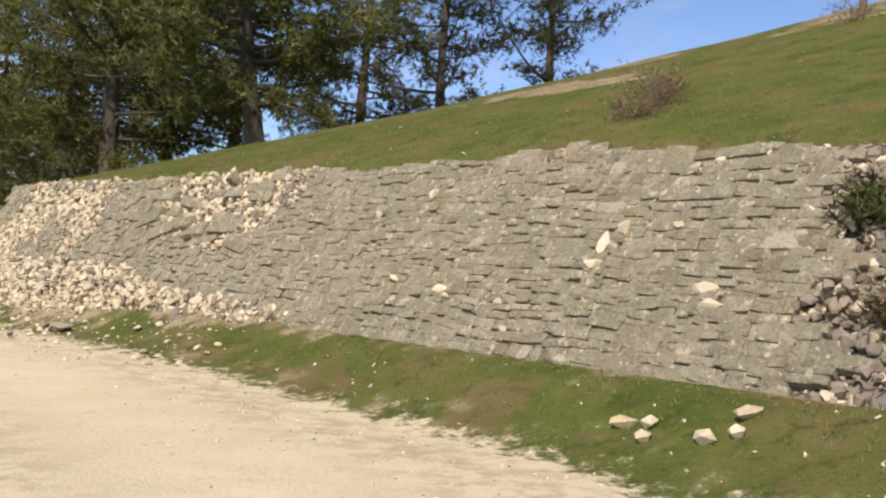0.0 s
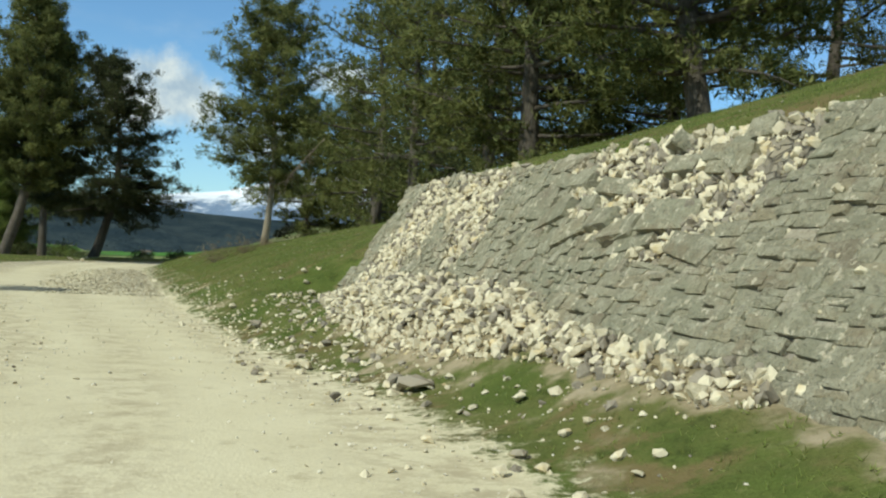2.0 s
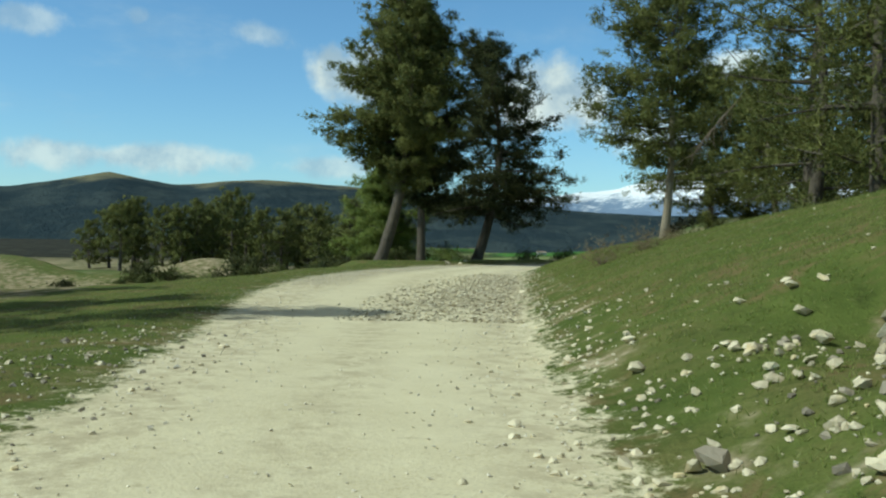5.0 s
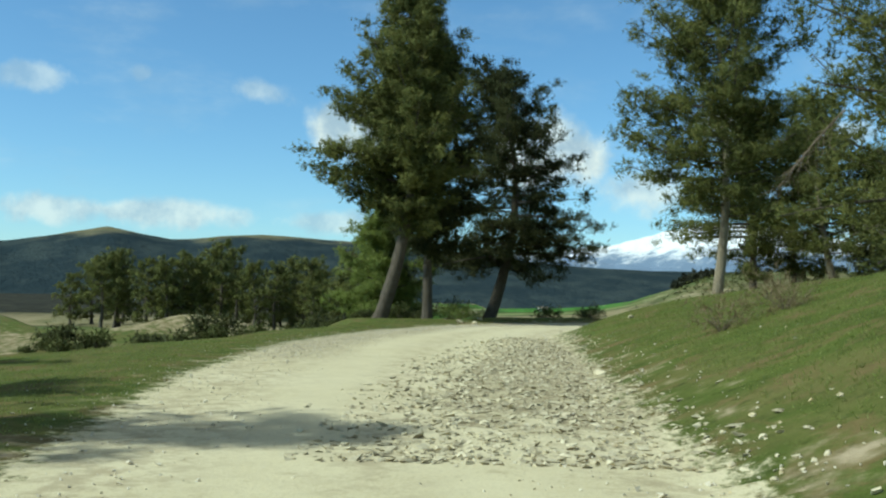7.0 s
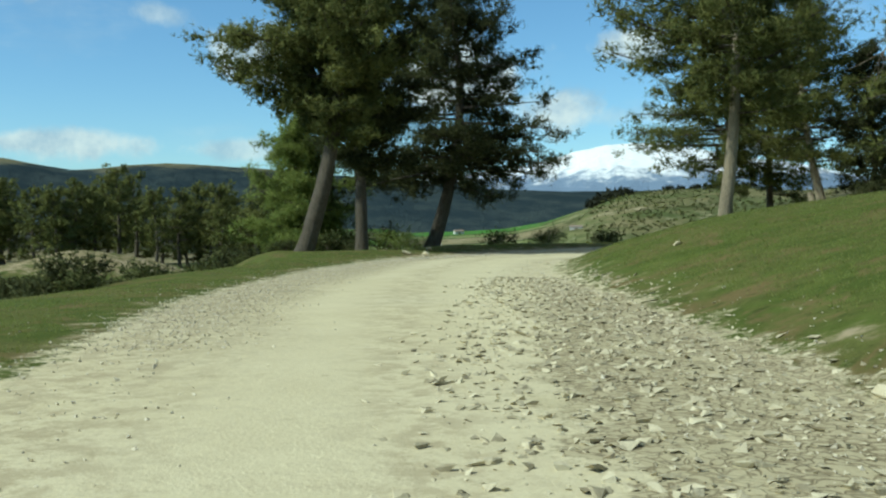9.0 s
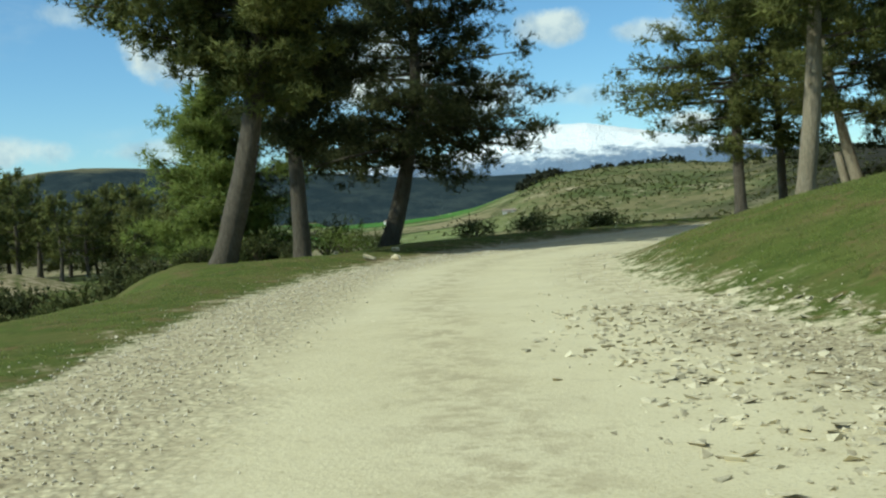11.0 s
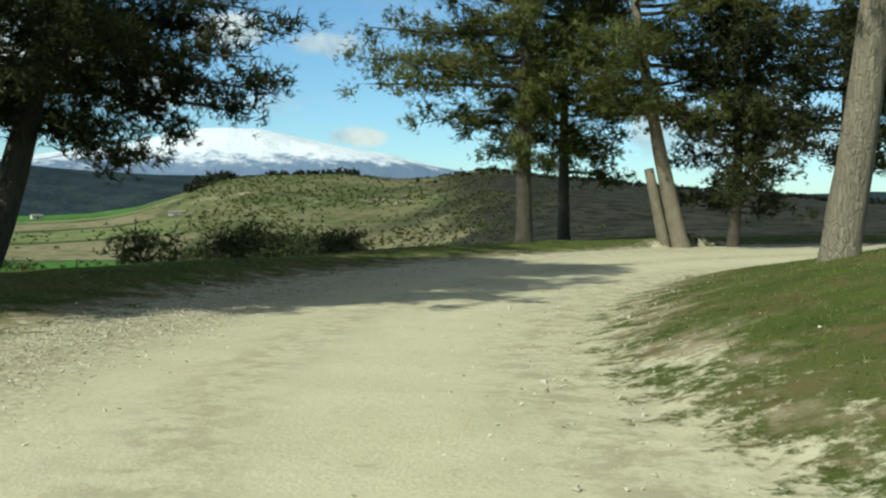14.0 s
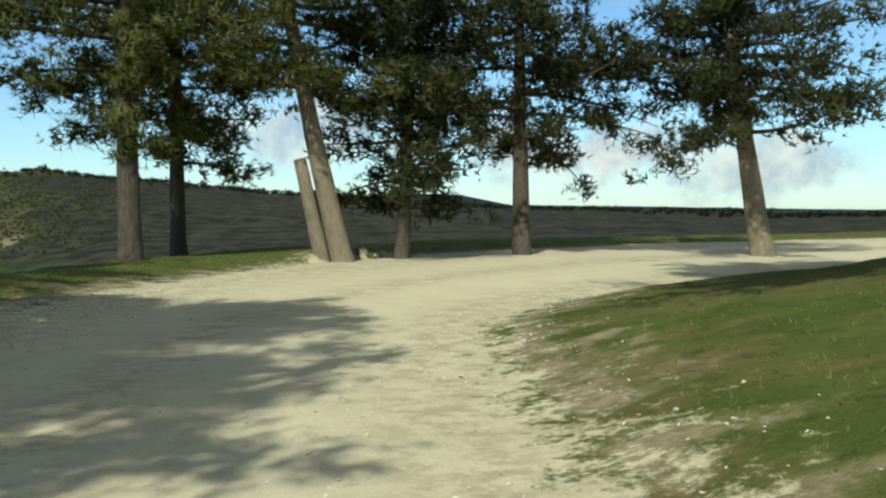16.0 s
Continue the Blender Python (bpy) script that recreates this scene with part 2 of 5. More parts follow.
def wall_look(n, p):
    """Old limestone courses: grey, tan and brownish stones with lichen and fresh chips."""
    p = world_place(n)
    one = n.put("ShaderNodeObjectInfo").outputs["Random"]
    isle = n.put("ShaderNodeNewGeometry").outputs["Random Per Island"]
    r = n.math("FRACT", n.math("ADD", one, isle))
    r2 = n.math("FRACT", n.math("MULTIPLY", r, 17.3))
    f, m, big = n.noise(p, 24.0, 6.0, 0.7), n.noise(p, 6.0, 5.0, 0.65), n.noise(p, 0.8, 4.0, 0.6)
    c = n.mix(r, (0.27, 0.25, 0.165), (0.37, 0.34, 0.23))
    c = n.mix(n.ramp(r2, 0.62, 0.72, to=(0.0, 0.4)), c, (0.38, 0.3, 0.175))
    c = n.mix(n.ramp(r2, 0.9, 0.93, to=(0.0, 0.6)), c, (0.17, 0.14, 0.095))
    c = n.mix(n.ramp(r2, 0.965, 0.975, to=(0.0, 0.85)), c, (0.58, 0.51, 0.37))
    c = n.mix(n.ramp(big, 0.38, 0.62, to=(0.0, 0.55)), c, (0.27, 0.265, 0.175))
    c = n.mix(n.ramp(m, 0.48, 0.62, to=(0.0, 0.6)), c, (0.45, 0.41, 0.29))
    c = n.mix(n.ramp(n.noise(p, 2.4, 6.0, 0.75), 0.52, 0.66, to=(0.0, 0.6)), c, (0.25, 0.195, 0.12))
    c = n.mix(n.ramp(n.noise(p, 9.0, 6.0, 0.75), 0.53, 0.68, to=(0.0, 0.65)), c, (0.17, 0.145, 0.095))
    c = n.mix(n.ramp(f, 0.34, 0.5, to=(0.35, 0.0)), c, (0.12, 0.105, 0.072))
    c = n.mix(n.ramp(n.noise(p, 8.5, 3.0, 0.6), 0.6, 0.66, to=(0.0, 0.85)), c, (0.6, 0.53, 0.38))
    return c, n.math("ADD", f, n.math("MULTIPLY", m, 1.5)), 1.0, 0.04


def bark_look(a, b):
    def build(n, p):
        q = n.vec("MULTIPLY", p, (1.0, 1.0, 0.13))
        f = n.noise(q, 22.0, 6.0, 0.72, 0.8)
        v = n.voronoi(n.vec("ADD", q, n.vec("MULTIPLY", n.put("ShaderNodeTexNoise", {"Vector": p, "Scale": 5.0}).outputs["Color"], (0.12, 0.12, 0.12))), 15.0, feature="DISTANCE_TO_EDGE")
        c = n.mix(n.ramp(f, 0.3, 0.7), a, b)
        c = n.mix(n.ramp(v, 0.0, 0.12, to=(0.28, 0.0)), c, tuple(x * 0.45 for x in a))
        c = n.mix(n.ramp(n.noise(p, 1.6, 5.0, 0.6), 0.5, 0.7, to=(0.0, 0.5)), c, tuple(x * 0.7 for x in a))
        return c, n.math("ADD", n.math("MULTIPLY", f, 1.3), n.math("MULTIPLY", n.ramp(v, 0.0, 0.2), 0.5)), 1.0, 0.04
    return build


def leafy(name, build, rough=0.75, glow=0.35):
    """Foliage: part of the light passes through."""
    m = material(name, build, rough, 0.2)
    t = m.node_tree
    b = next(q for q in t.nodes if q.type == "BSDF_PRINCIPLED")
    out = next(q for q in t.nodes if q.type == "OUTPUT_MATERIAL")
    thin, both = t.nodes.new("ShaderNodeBsdfTranslucent"), t.nodes.new("ShaderNodeMixShader")
    t.links.new(b.inputs["Base Color"].links[0].from_socket, thin.inputs["Color"])
    both.inputs[0].default_value = glow
    t.links.new(b.outputs[0], both.inputs[1])
    t.links.new(thin.outputs[0], both.inputs[2])
    t.links.new(both.outputs[0], out.inputs["Surface"])
    return m


def leaf_look(a, b, c):
    def build(n, p):
        r = n.put("ShaderNodeNewGeometry").outputs["Random Per Island"]
        s = n.attr("clump")
        col = n.mix(s, a, b)
        col = n.mix(n.ramp(r, 0.55, 1.0, to=(0.0, 0.8)), col, c)
        return col, None, 0, 0
    return build


GROUND = material("ground", ground_look, 1.0, 0.04)
GREY_STONE = material("grey_stone", stone_look((0.33, 0.285, 0.21), (0.155, 0.135, 0.1), (0.24, 0.19, 0.12)))
WALL_STONE = material("wall_stone", wall_look)
STONE_FACE = material("stone_face", face_look)
WHITE_STONE = material("white_stone", stone_look((0.71, 0.63, 0.44), (0.4, 0.345, 0.23), (0.56, 0.43, 0.2)))
PATCH_STONE = material("patch_stone", stone_look((0.66, 0.595, 0.42), (0.27, 0.235, 0.155), (0.4, 0.33, 0.2)))
ROAD_STONE = material("road_stone", stone_look((0.7, 0.64, 0.5), (0.45, 0.4, 0.3), (0.46, 0.4, 0.28)))
BARK = material("bark", bark_look((0.085, 0.07, 0.052), (0.18, 0.152, 0.115)))
PALE_BARK = material("pale_bark", bark_look((0.27, 0.225, 0.155), (0.4, 0.34, 0.245)))
TWIG = material("dry_twig", bark_look((0.2, 0.15, 0.1), (0.33, 0.27, 0.2)))
WHITEWASH = material("whitewash", stone_look((0.56, 0.54, 0.48), (0.46, 0.43, 0.37), (0.42, 0.38, 0.3)))
ROOF_TILE = material("roof_tile", stone_look((0.3, 0.24, 0.19), (0.22, 0.17, 0.13), (0.26, 0.2, 0.16)))
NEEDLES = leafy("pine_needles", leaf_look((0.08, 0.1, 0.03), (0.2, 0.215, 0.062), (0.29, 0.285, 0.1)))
YOUNG_NEEDLES = leafy("young_pine_needles", leaf_look((0.15, 0.2, 0.045), (0.26, 0.32, 0.08), (0.34, 0.37, 0.12)), 0.75, 0.5)
# darker copy of the needles, with the shade of backlit pines in its colour
SHADED_NEEDLES = leafy("shaded_pine_needles", leaf_look((0.045, 0.056, 0.024), (0.09, 0.1, 0.038), (0.13, 0.135, 0.055)))
# leaves darkened to stand in for cloud shade on the far hillside
SHADED_WOOD_LEAF = leafy("shaded_wood_leaves", leaf_look((0.022, 0.026, 0.016), (0.04, 0.044, 0.026), (0.055, 0.056, 0.034)))
FAR_SCRUB = leafy("far_scrub_leaves", leaf_look((0.075, 0.085, 0.034), (0.13, 0.14, 0.055), (0.19, 0.185, 0.08)))
BUSH_LEAF = leafy("bush_leaves", leaf_look((0.06, 0.08, 0.025), (0.13, 0.145, 0.05), (0.2, 0.2, 0.08)))
GRASS_BLADE = leafy("grass_blades", leaf_look((0.19, 0.25, 0.055), (0.28, 0.31, 0.09), (0.38, 0.37, 0.16)), 0.8, 0.5)
DRY_GRASS = leafy("dry_grass", leaf_look((0.2, 0.15, 0.085), (0.32, 0.25, 0.15), (0.4, 0.33, 0.21)), 0.9)


# ---- shapes ----
def mesh_of(name, verts, faces, mat, smooth=False, fields=None, normals=None):
    """A mesh from arrays of vertices and of faces with equal numbers of corners. normals: one for each vertex, for soft foliage."""
    verts, faces = np.asarray(verts, np.float32), np.asarray(faces, np.int32)
    me = bpy.data.meshes.new(name)
    me.vertices.add(len(verts))
    me.vertices.foreach_set("co", verts.ravel())
    k = faces.shape[1]
    me.loops.add(faces.size)
    me.loops.foreach_set("vertex_index", faces.ravel())
    me.polygons.add(len(faces))
    me.polygons.foreach_set("loop_start", np.arange(len(faces), dtype=np.int32) * k)
    me.polygons.foreach_set("loop_total", np.full(len(faces), k, np.int32))
    me.polygons.foreach_set("use_smooth", np.full(len(faces), smooth))
    for key, values in (fields or {}).items():
        me.attributes.new(key, "FLOAT", "POINT").data.foreach_set("value", np.asarray(values, np.float32))
    me.materials.append(mat)
    me.update(calc_edges=True)
    if normals is not None:
        me.polygons.foreach_set("use_smooth", np.full(len(faces), True))
        me.normals_split_custom_set_from_vertices(np.asarray(normals, np.float32))
    return me


def child(name, me, parent, label=""):
    ob = new(name, me)
    ob.parent = parent
    return tagged(ob, label)


def joined(pieces):
    """Verts and faces of many (verts, faces) put together."""
    vs, fs, k = [], [], 0
    for v, f in pieces:
        vs.append(v)
        fs.append(np.asarray(f) + k)
        k += len(v)
    return np.concatenate(vs), np.concatenate(fs)


def smooth_step(lo, hi, v):
    t = np.clip((v - lo) / (hi - lo), 0, 1)
    return t * t * (3 - 2 * t)


_lattice = np.random.RandomState(5).rand(256, 256)


def wavy(x, y, size, octaves=3):
    """Smooth value noise between -1 and 1 on arrays."""
    out, amp, total = 0, 1.0, 0
    for o in range(octaves):
        u, v = x / size + 17.3 * o, y / size + 9.1 * o
        i, j = np.floor(u).astype(int), np.floor(v).astype(int)
        f, g = u - i, v - j
        f, g = f * f * (3 - 2 * f), g * g * (3 - 2 * g)
        at = lambda a, b: _lattice[a % 256, b % 256]
        out = out + amp * ((at(i, j) * (1 - f) + at(i + 1, j) * f) * (1 - g) + (at(i, j + 1) * (1 - f) + at(i + 1, j + 1) * f) * g)
        total += amp
        amp, size = amp * 0.5, size * 0.5
    return out / total * 2 - 1


# ---- the lie of the land ----
RIGHT_EDGE = [(4.5, -60), (4.2, -10), (3.6, 2), (1.6, 7.4), (-1.6, 11), (-4.2, 13.8), (-7, 16.6), (-12.6, 21.1), (-15.6, 24), (-21, 29.4), (-28, 36.5), (-34, 43), (-41, 50),
              (-44.7, 55.4), (-46.6, 60), (-47.1, 65), (-46.9, 70.5), (-45.8, 73.8), (-42.5, 78), (-36, 82.5), (-24, 88), (0, 95), (60, 110)]
LEFT_EDGE = [(-6, -60), (-5.6, -10), (-6, 2), (-8, 9), (-12, 15.2), (-17.3, 19.6), (-21.6, 22.8), (-31.3, 29.7), (-34.2, 32), (-41, 38), (-44.6, 42.6), (-49.2, 48.5), (-52.1, 54.2),
             (-54.4, 63), (-54.2, 71), (-53, 79.7), (-49.7, 88.3), (-44.5, 95), (-39.5, 98.5), (-29, 105), (0, 114), (60, 130)]


def rounded(line):
    p = np.array(line, float)
    for _ in range(2):
        a, b = p[:-1], p[1:]
        q = np.empty((2 * len(a), 2))
        q[0::2], q[1::2] = a * 0.75 + b * 0.25, a * 0.25 + b * 0.75
        p = np.concatenate([p[:1], q, p[-1:]])
    return p


def side_distance(x, y, line):
    """Distance to a line, positive on its right-hand side."""
    best, out = np.full(x.shape, 1e18), np.zeros(x.shape)
    for (ax, ay), (bx, by) in zip(line[:-1], line[1:]):
        dx, dy = bx - ax, by - ay
        t = np.clip(((x - ax) * dx + (y - ay) * dy) / (dx * dx + dy * dy), 0, 1)
        ex, ey = x - ax - t * dx, y - ay - t * dy
        d = ex * ex + ey * ey
        near = d < best
        best = np.where(near, d, best)
        out = np.where(near, np.sqrt(d) * np.sign(ex * dy - ey * dx), out)
    return out


R_LINE, L_LINE = rounded(RIGHT_EDGE), rounded(LEFT_EDGE)
WALL_O, WALL_N, WALL_U = np.array((0.0, 11.72)), np.array((0.7215, 0.6924)), np.array((-0.6924, 0.7215))
BATTER, WALL_LOW, WALL_HIGH, WALL_FROM, WALL_TO = 0.673, 0.6, 3.05, -11.0, 18.2


def scree_heap(a, b):
    """Height of the fallen stones against the foot of the wall."""
    tall = np.interp(a, [3, 4.2, 6.4, 7.4, 9, 13, 15.4, 17.2, 18], [0, 0.26, 0.3, 0.3, 0.62, 0.66, 0.48, 0.12, 0])
    out = np.interp(a, [3, 6.5, 8, 10, 14, 18], [0.5, 0.5, 0.9, 1.3, 1.15, 0.5])
    return tall * np.clip((b + out) / (out + 0.5), 0, 1) * (b < 0.62)


def land(x, y):
    """Height of the ground and its cover at arrays of places."""
    x, y = np.asarray(x, float), np.asarray(y, float)
    sr, sl = side_distance(x, y, R_LINE), -side_distance(x, y, L_LINE)
    a = (x - WALL_O[0]) * WALL_U[0] + (y - WALL_O[1]) * WALL_U[1]
    b = (x - WALL_O[0]) * WALL_N[0] + (y - WALL_O[1]) * WALL_N[1]
    s = np.maximum(sr, 0)
    # open bank
    top = np.interp(a, [0, 20, 35, 50, 62, 69, 74, 90], [9, 7, 5.4, 3.6, 2.6, 1.9, 0.6, 0.5])
    steep = np.interp(a, [0, 24, 38, 46, 62, 72], [0.5, 0.5, 0.45, 0.36, 0.44, 0.3])
    bank = top * (1 - np.exp(-s * steep / top))
    # pitched slope with the meadow above it
    wide = np.interp(a, [-5, 3, 8, 14, 20], [36, 32, 22, 14, 10])
    w = np.clip(b - BATTER * (WALL_HIGH - WALL_LOW), 0, wide)
    rise = np.interp(a, [-10, 2, 11, 20, 30], [0.41, 0.395, 0.36, 0.285, 0.27])
    foot = WALL_LOW * smooth_step(0, 1.7, s)
    slope = np.where(b < 0, foot, np.minimum(WALL_LOW + np.maximum(b - 0.5, 0) / BATTER, WALL_HIGH - 0.03))
    heap = scree_heap(a, b)
    slope = np.where(heap > 0, np.maximum(slope, foot + heap), slope)
    walled = slope + rise * (w - 0.1 * wide * (w / wide) ** 4)
    m = smooth_step(WALL_TO + 1.6, WALL_TO - 0.2, a)
    right = bank * (1 - m) + walled * m
    back = np.clip(b - np.interp(a, [-5, 3, 8, 14, 20, 40, 60], [38, 34, 24, 16, 12.5, 12, 14]), 0, 400)
    right = right - 0.14 * back * smooth_step(0, 14, back)
    right = right + 0.10 * wavy(x, y, 3.0) * smooth_step(0.3, 3, s) * np.where((b > -0.2) & (b < 1.8) & (m > 0.5), 0, 1)
    # left side and the valley beyond
    dx, dy = x + 45, y - 50
    r, az = np.hypot(dx, dy), np.degrees(np.arctan2(-dx, dy))
    l = np.maximum(sl, 0)
    depth = np.interp(az, [-60, -20, 5, 15, 44, 53, 75, 110, 150], [3, 5, 9, 12, 12, 3.0, 1.4, 1.4, 1.4])
    edge = np.interp(y, [20, 28, 34, 44, 50, 58, 75, 85], [14, 9, 6, 4, 3.0, 10, 10, 5])
    hollow = 2.6 * smooth_step(edge, edge + 9, l) * smooth_step(75, 45, np.where(y < 56, l, 0))
    mound = 2.6 * np.exp(-((x + 100) ** 2 + (y - 66) ** 2) / 60)
    left = np.interp(y, [46, 54], [0.05, 0.22]) * smooth_step(0, 3, l) - hollow + mound - depth * smooth_step(6, 110, l) - 0.065 * np.clip(l - np.interp(y, [46, 54], [1.0, 2.5]), 0, 8) * np.interp(y, [46, 53, 57, 62, 84, 95], [1, 0.1, 0.1, 1, 1, 0]) + 0.14 * wavy(x, y, 4.0) * smooth_step(0.5, 4, l) + 0.9 * wavy(x, y, 38.0) * smooth_step(12, 60, l)
    crest = np.interp(az, [-60, -25, -16, -9, -3, 5, 12, 14, 16.4, 20, 22, 25.5, 28, 31, 33, 35, 38, 42, 46], [-0.2, -0.1, 0.2, 0.35, 0.7, 1.3, 1.9, 2.05, 2.35, 1.75, 1.7, 2.1, 2.05, 1.9, 1.6, 0.5, -0.25, -0.45, -0.55])
    up = np.tan(np.radians(crest)) * 640 + 1.5
    hill = smooth_step(np.interp(az, [12, 24], [150, 300]), 640, r) * (up + depth) + 2.5 * wavy(x, y, 90.0, 4) * smooth_step(150, 350, r) * smooth_step(900, 500, r)
    hill = hill * smooth_step(51, 45, az) * smooth_step(-90, -60, az) - 40 * smooth_step(660, 1300, r) * (az < 46)
    left = left + hill * (l > 0) + 0.7 * np.exp(-((x + 47.4) ** 2 + (y - 89.4) ** 2) / 5) + 6.3 * np.exp(-((az - 28.5) / 6) ** 2 - ((r - 150) / 32) ** 2)
    inside = (sr <= 0) & (sl <= 0)
    di = np.minimum(-sr, -sl)
    flat = 0.05 * wavy(x, y, 5.0) + 0.02 * wavy(x, y, 0.9)
    z = np.where(sr > 0, right, np.where(sl > 0, left, flat))
    z = z + np.where(inside, 0, flat * np.exp(-np.maximum(s, l)))
    z = np.where((sr > 0) & (sl > 0), np.minimum(right, left), z)
    fringe = np.interp(y, [44, 54], [1.7, 4.2])
    road = np.clip(0.5 + di / np.interp(y, [44, 54], [1.2, 2.2]), 0, 1) * np.where(inside, 1, 0) + np.where(inside, 0, np.clip(0.5 - np.maximum(s, l) / fringe, 0, 1))
    wide_patch = np.interp(a, [40, 57], [3.5, 2.2])
    patch = smooth_step(wide_patch, wide_patch - 2, -sr + 0.5 * wavy(x, y, 2.5)) * smooth_step(-0.4, 0.3, -sr) * smooth_step(26, 33, a) * smooth_step(60, 44, a)
    soil = 0.4 * smooth_step(2.4, 0.2, np.maximum(s, l)) * (~inside) + 0.5 * smooth_step(-0.6, 0.2, b) * smooth_step(2.6, 1.7, b) * m * (sr > 0)
    soil = soil + 1.2 * np.minimum(heap * 4, 0.8) * m * (sr > 0)
    soil = soil + 0.6 * smooth_step(7, 13, b) * smooth_step(26, 14, a) * m * (sr > 0) * smooth_step(0.1, 0.5, wavy(x, y, 6.0)) + 0.52 * smooth_step(4, 8, l) * (sl > 0) * smooth_step(58, 50, y) + 0.55 * np.minimum(mound, 1)
    soil = soil + (0.5 * smooth_step(3, 7, b) * smooth_step(13, 11, b) * smooth_step(16, 20, a) * smooth_step(42, 34, a) + 0.8 * np.exp(-((a - 6.2) / 3.5) ** 2 - ((b - 9.2) / 1.3) ** 2)) * (sr > 0)
    soil = soil + 0.17 * smooth_step(52, 62, y) * (sr > 0) * smooth_step(14, 4, s) + 0.2 * smooth_step(52, 58, y) * smooth_step(88, 78, y) * (sl > 0) * smooth_step(8, 3, l)
    far = smooth_step(60, 140, r) * (sl > 0)
    scrub = np.clip(smooth_step(330, 430, r) * smooth_step(37, 33, az) + smooth_step(140, 90, r) + smooth_step(12, 4, az), 0, 1)
    # sector painted dark for cloud shade, plus woods beyond the hollow
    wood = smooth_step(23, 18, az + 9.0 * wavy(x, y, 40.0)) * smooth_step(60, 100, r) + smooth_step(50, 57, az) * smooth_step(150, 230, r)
    across = sr / np.minimum(sr + sl, -0.1)
    ruts = np.where(inside, np.exp(-((across - 0.5) / 0.07) ** 2) + np.exp(-((across - 0.1) / 0.1) ** 2) + np.exp(-((across - 0.88) / 0.16) ** 2), 0)
    shingle = smooth_step(-2.9, -1.6, sl + 0.5 * wavy(x, y, 2.0)) * inside * smooth_step(32, 38, y) * smooth_step(72, 60, y)
    return z, dict(shingle=shingle, ruts=ruts, wood=wood, road=road, patch=patch, soil=np.clip(soil, 0, 1), far=far, scrub=scrub)


def axis(lo, hi, step, reach, grow):
    inner = list(np.arange(lo, hi + 1e-6, step))
    d, x = step, hi
    up = []
    while x < reach:
        d *= grow
        x += d
        up.append(x)
    d, x = step, lo
    down = []
    while x > -reach:
        d *= grow
        x -= d
        down.append(x)
    return np.array(down[::-1] + inner + up)


def ground():
    xs, ys = axis(-72, 12, 0.42, 2600, 1.075), axis(-4, 104, 0.42, 2600, 1.075)
    gx, gy = np.meshgrid(xs, ys)
    z, fields = land(gx.ravel(), gy.ravel())
    v = np.c_[gx.ravel(), gy.ravel(), z]
    w, h = len(xs), len(ys)
    i = (np.arange(h - 1)[:, None] * w + np.arange(w - 1)[None]).ravel()
    me = mesh_of("ground", v, np.c_[i, i + 1, i + w + 1, i + w], GROUND, True, fields)
    tagged(new("ground", me), "grazed grass meadow, pale gravel track and far fields", "ground", kind="structure")
    return xs, ys, z.reshape(h, w)


GRID_X, GRID_Y, GRID_Z = ground()


def height(x, y):
    """The ground's height at a place, from its sheet."""
    i = min(max(int(np.searchsorted(GRID_X, x)) - 1, 0), len(GRID_X) - 2)
    j = min(max(int(np.searchsorted(GRID_Y, y)) - 1, 0), len(GRID_Y) - 2)
    f, g = (x - GRID_X[i]) / (GRID_X[i + 1] - GRID_X[i]), (y - GRID_Y[j]) / (GRID_Y[j + 1] - GRID_Y[j])
    q = GRID_Z[j:j + 2, i:i + 2]
    return float((q[0, 0] * (1 - f) + q[0, 1] * f) * (1 - g) + (q[1, 0] * (1 - f) + q[1, 1] * f) * g)


# ---- distance ----
def ridge(name, label, profile, r0, r1, low, build, rough, seed):
    """A far range as a broad slope whose crest follows elevations by azimuth, both in degrees."""
    profile = sorted(profile)
    azs = np.linspace(profile[-1][0], profile[0][0], 420)
    el = np.interp(azs, [p[0] for p in profile], [p[1] for p in profile])
    rows = np.linspace(0, 1.25, 26)
    a, f = np.meshgrid(np.radians(azs), rows)
    e = np.tan(np.radians(np.tile(el, (len(rows), 1)))) * r1 + 1.5
    r = r0 + (r1 - r0) * f
    x, y = -45 - r * np.sin(a), 50 + r * np.cos(a)
    lift = np.where(f <= 1, np.sin(np.clip(f, 0, 1) * math.pi / 2) ** 1.2, 1 - (f - 1) * 2)
    z = low + (e - low) * lift
    z = z + rough * wavy(x + seed, y, (r1 - r0) * 0.35, 5) * np.sin(np.clip(f, 0, 1) * math.pi) + rough * 0.12 * wavy(x, y + seed, 60.0, 4) * (f > 0.05)
    w = len(azs)
    i = (np.arange(len(rows) - 1)[:, None] * w + np.arange(w - 1)[None]).ravel()
    me = mesh_of(name, np.c_[x.ravel(), y.ravel(), z.ravel()], np.c_[i, i + w, i + w + 1, i + 1], material(name, build, 1.0, 0.0), True)
    return tagged(new(name, me), label, "hills", kind="structure")


def hazy_wood_look(n, p):
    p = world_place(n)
    # distance haze is painted into the woods as blue-grey
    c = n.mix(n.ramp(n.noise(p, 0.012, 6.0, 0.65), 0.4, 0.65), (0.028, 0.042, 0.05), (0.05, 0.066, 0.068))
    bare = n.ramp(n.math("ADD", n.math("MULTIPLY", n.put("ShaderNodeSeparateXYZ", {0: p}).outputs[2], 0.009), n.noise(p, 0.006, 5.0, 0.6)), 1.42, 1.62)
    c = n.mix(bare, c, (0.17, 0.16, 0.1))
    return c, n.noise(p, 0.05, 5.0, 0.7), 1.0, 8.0


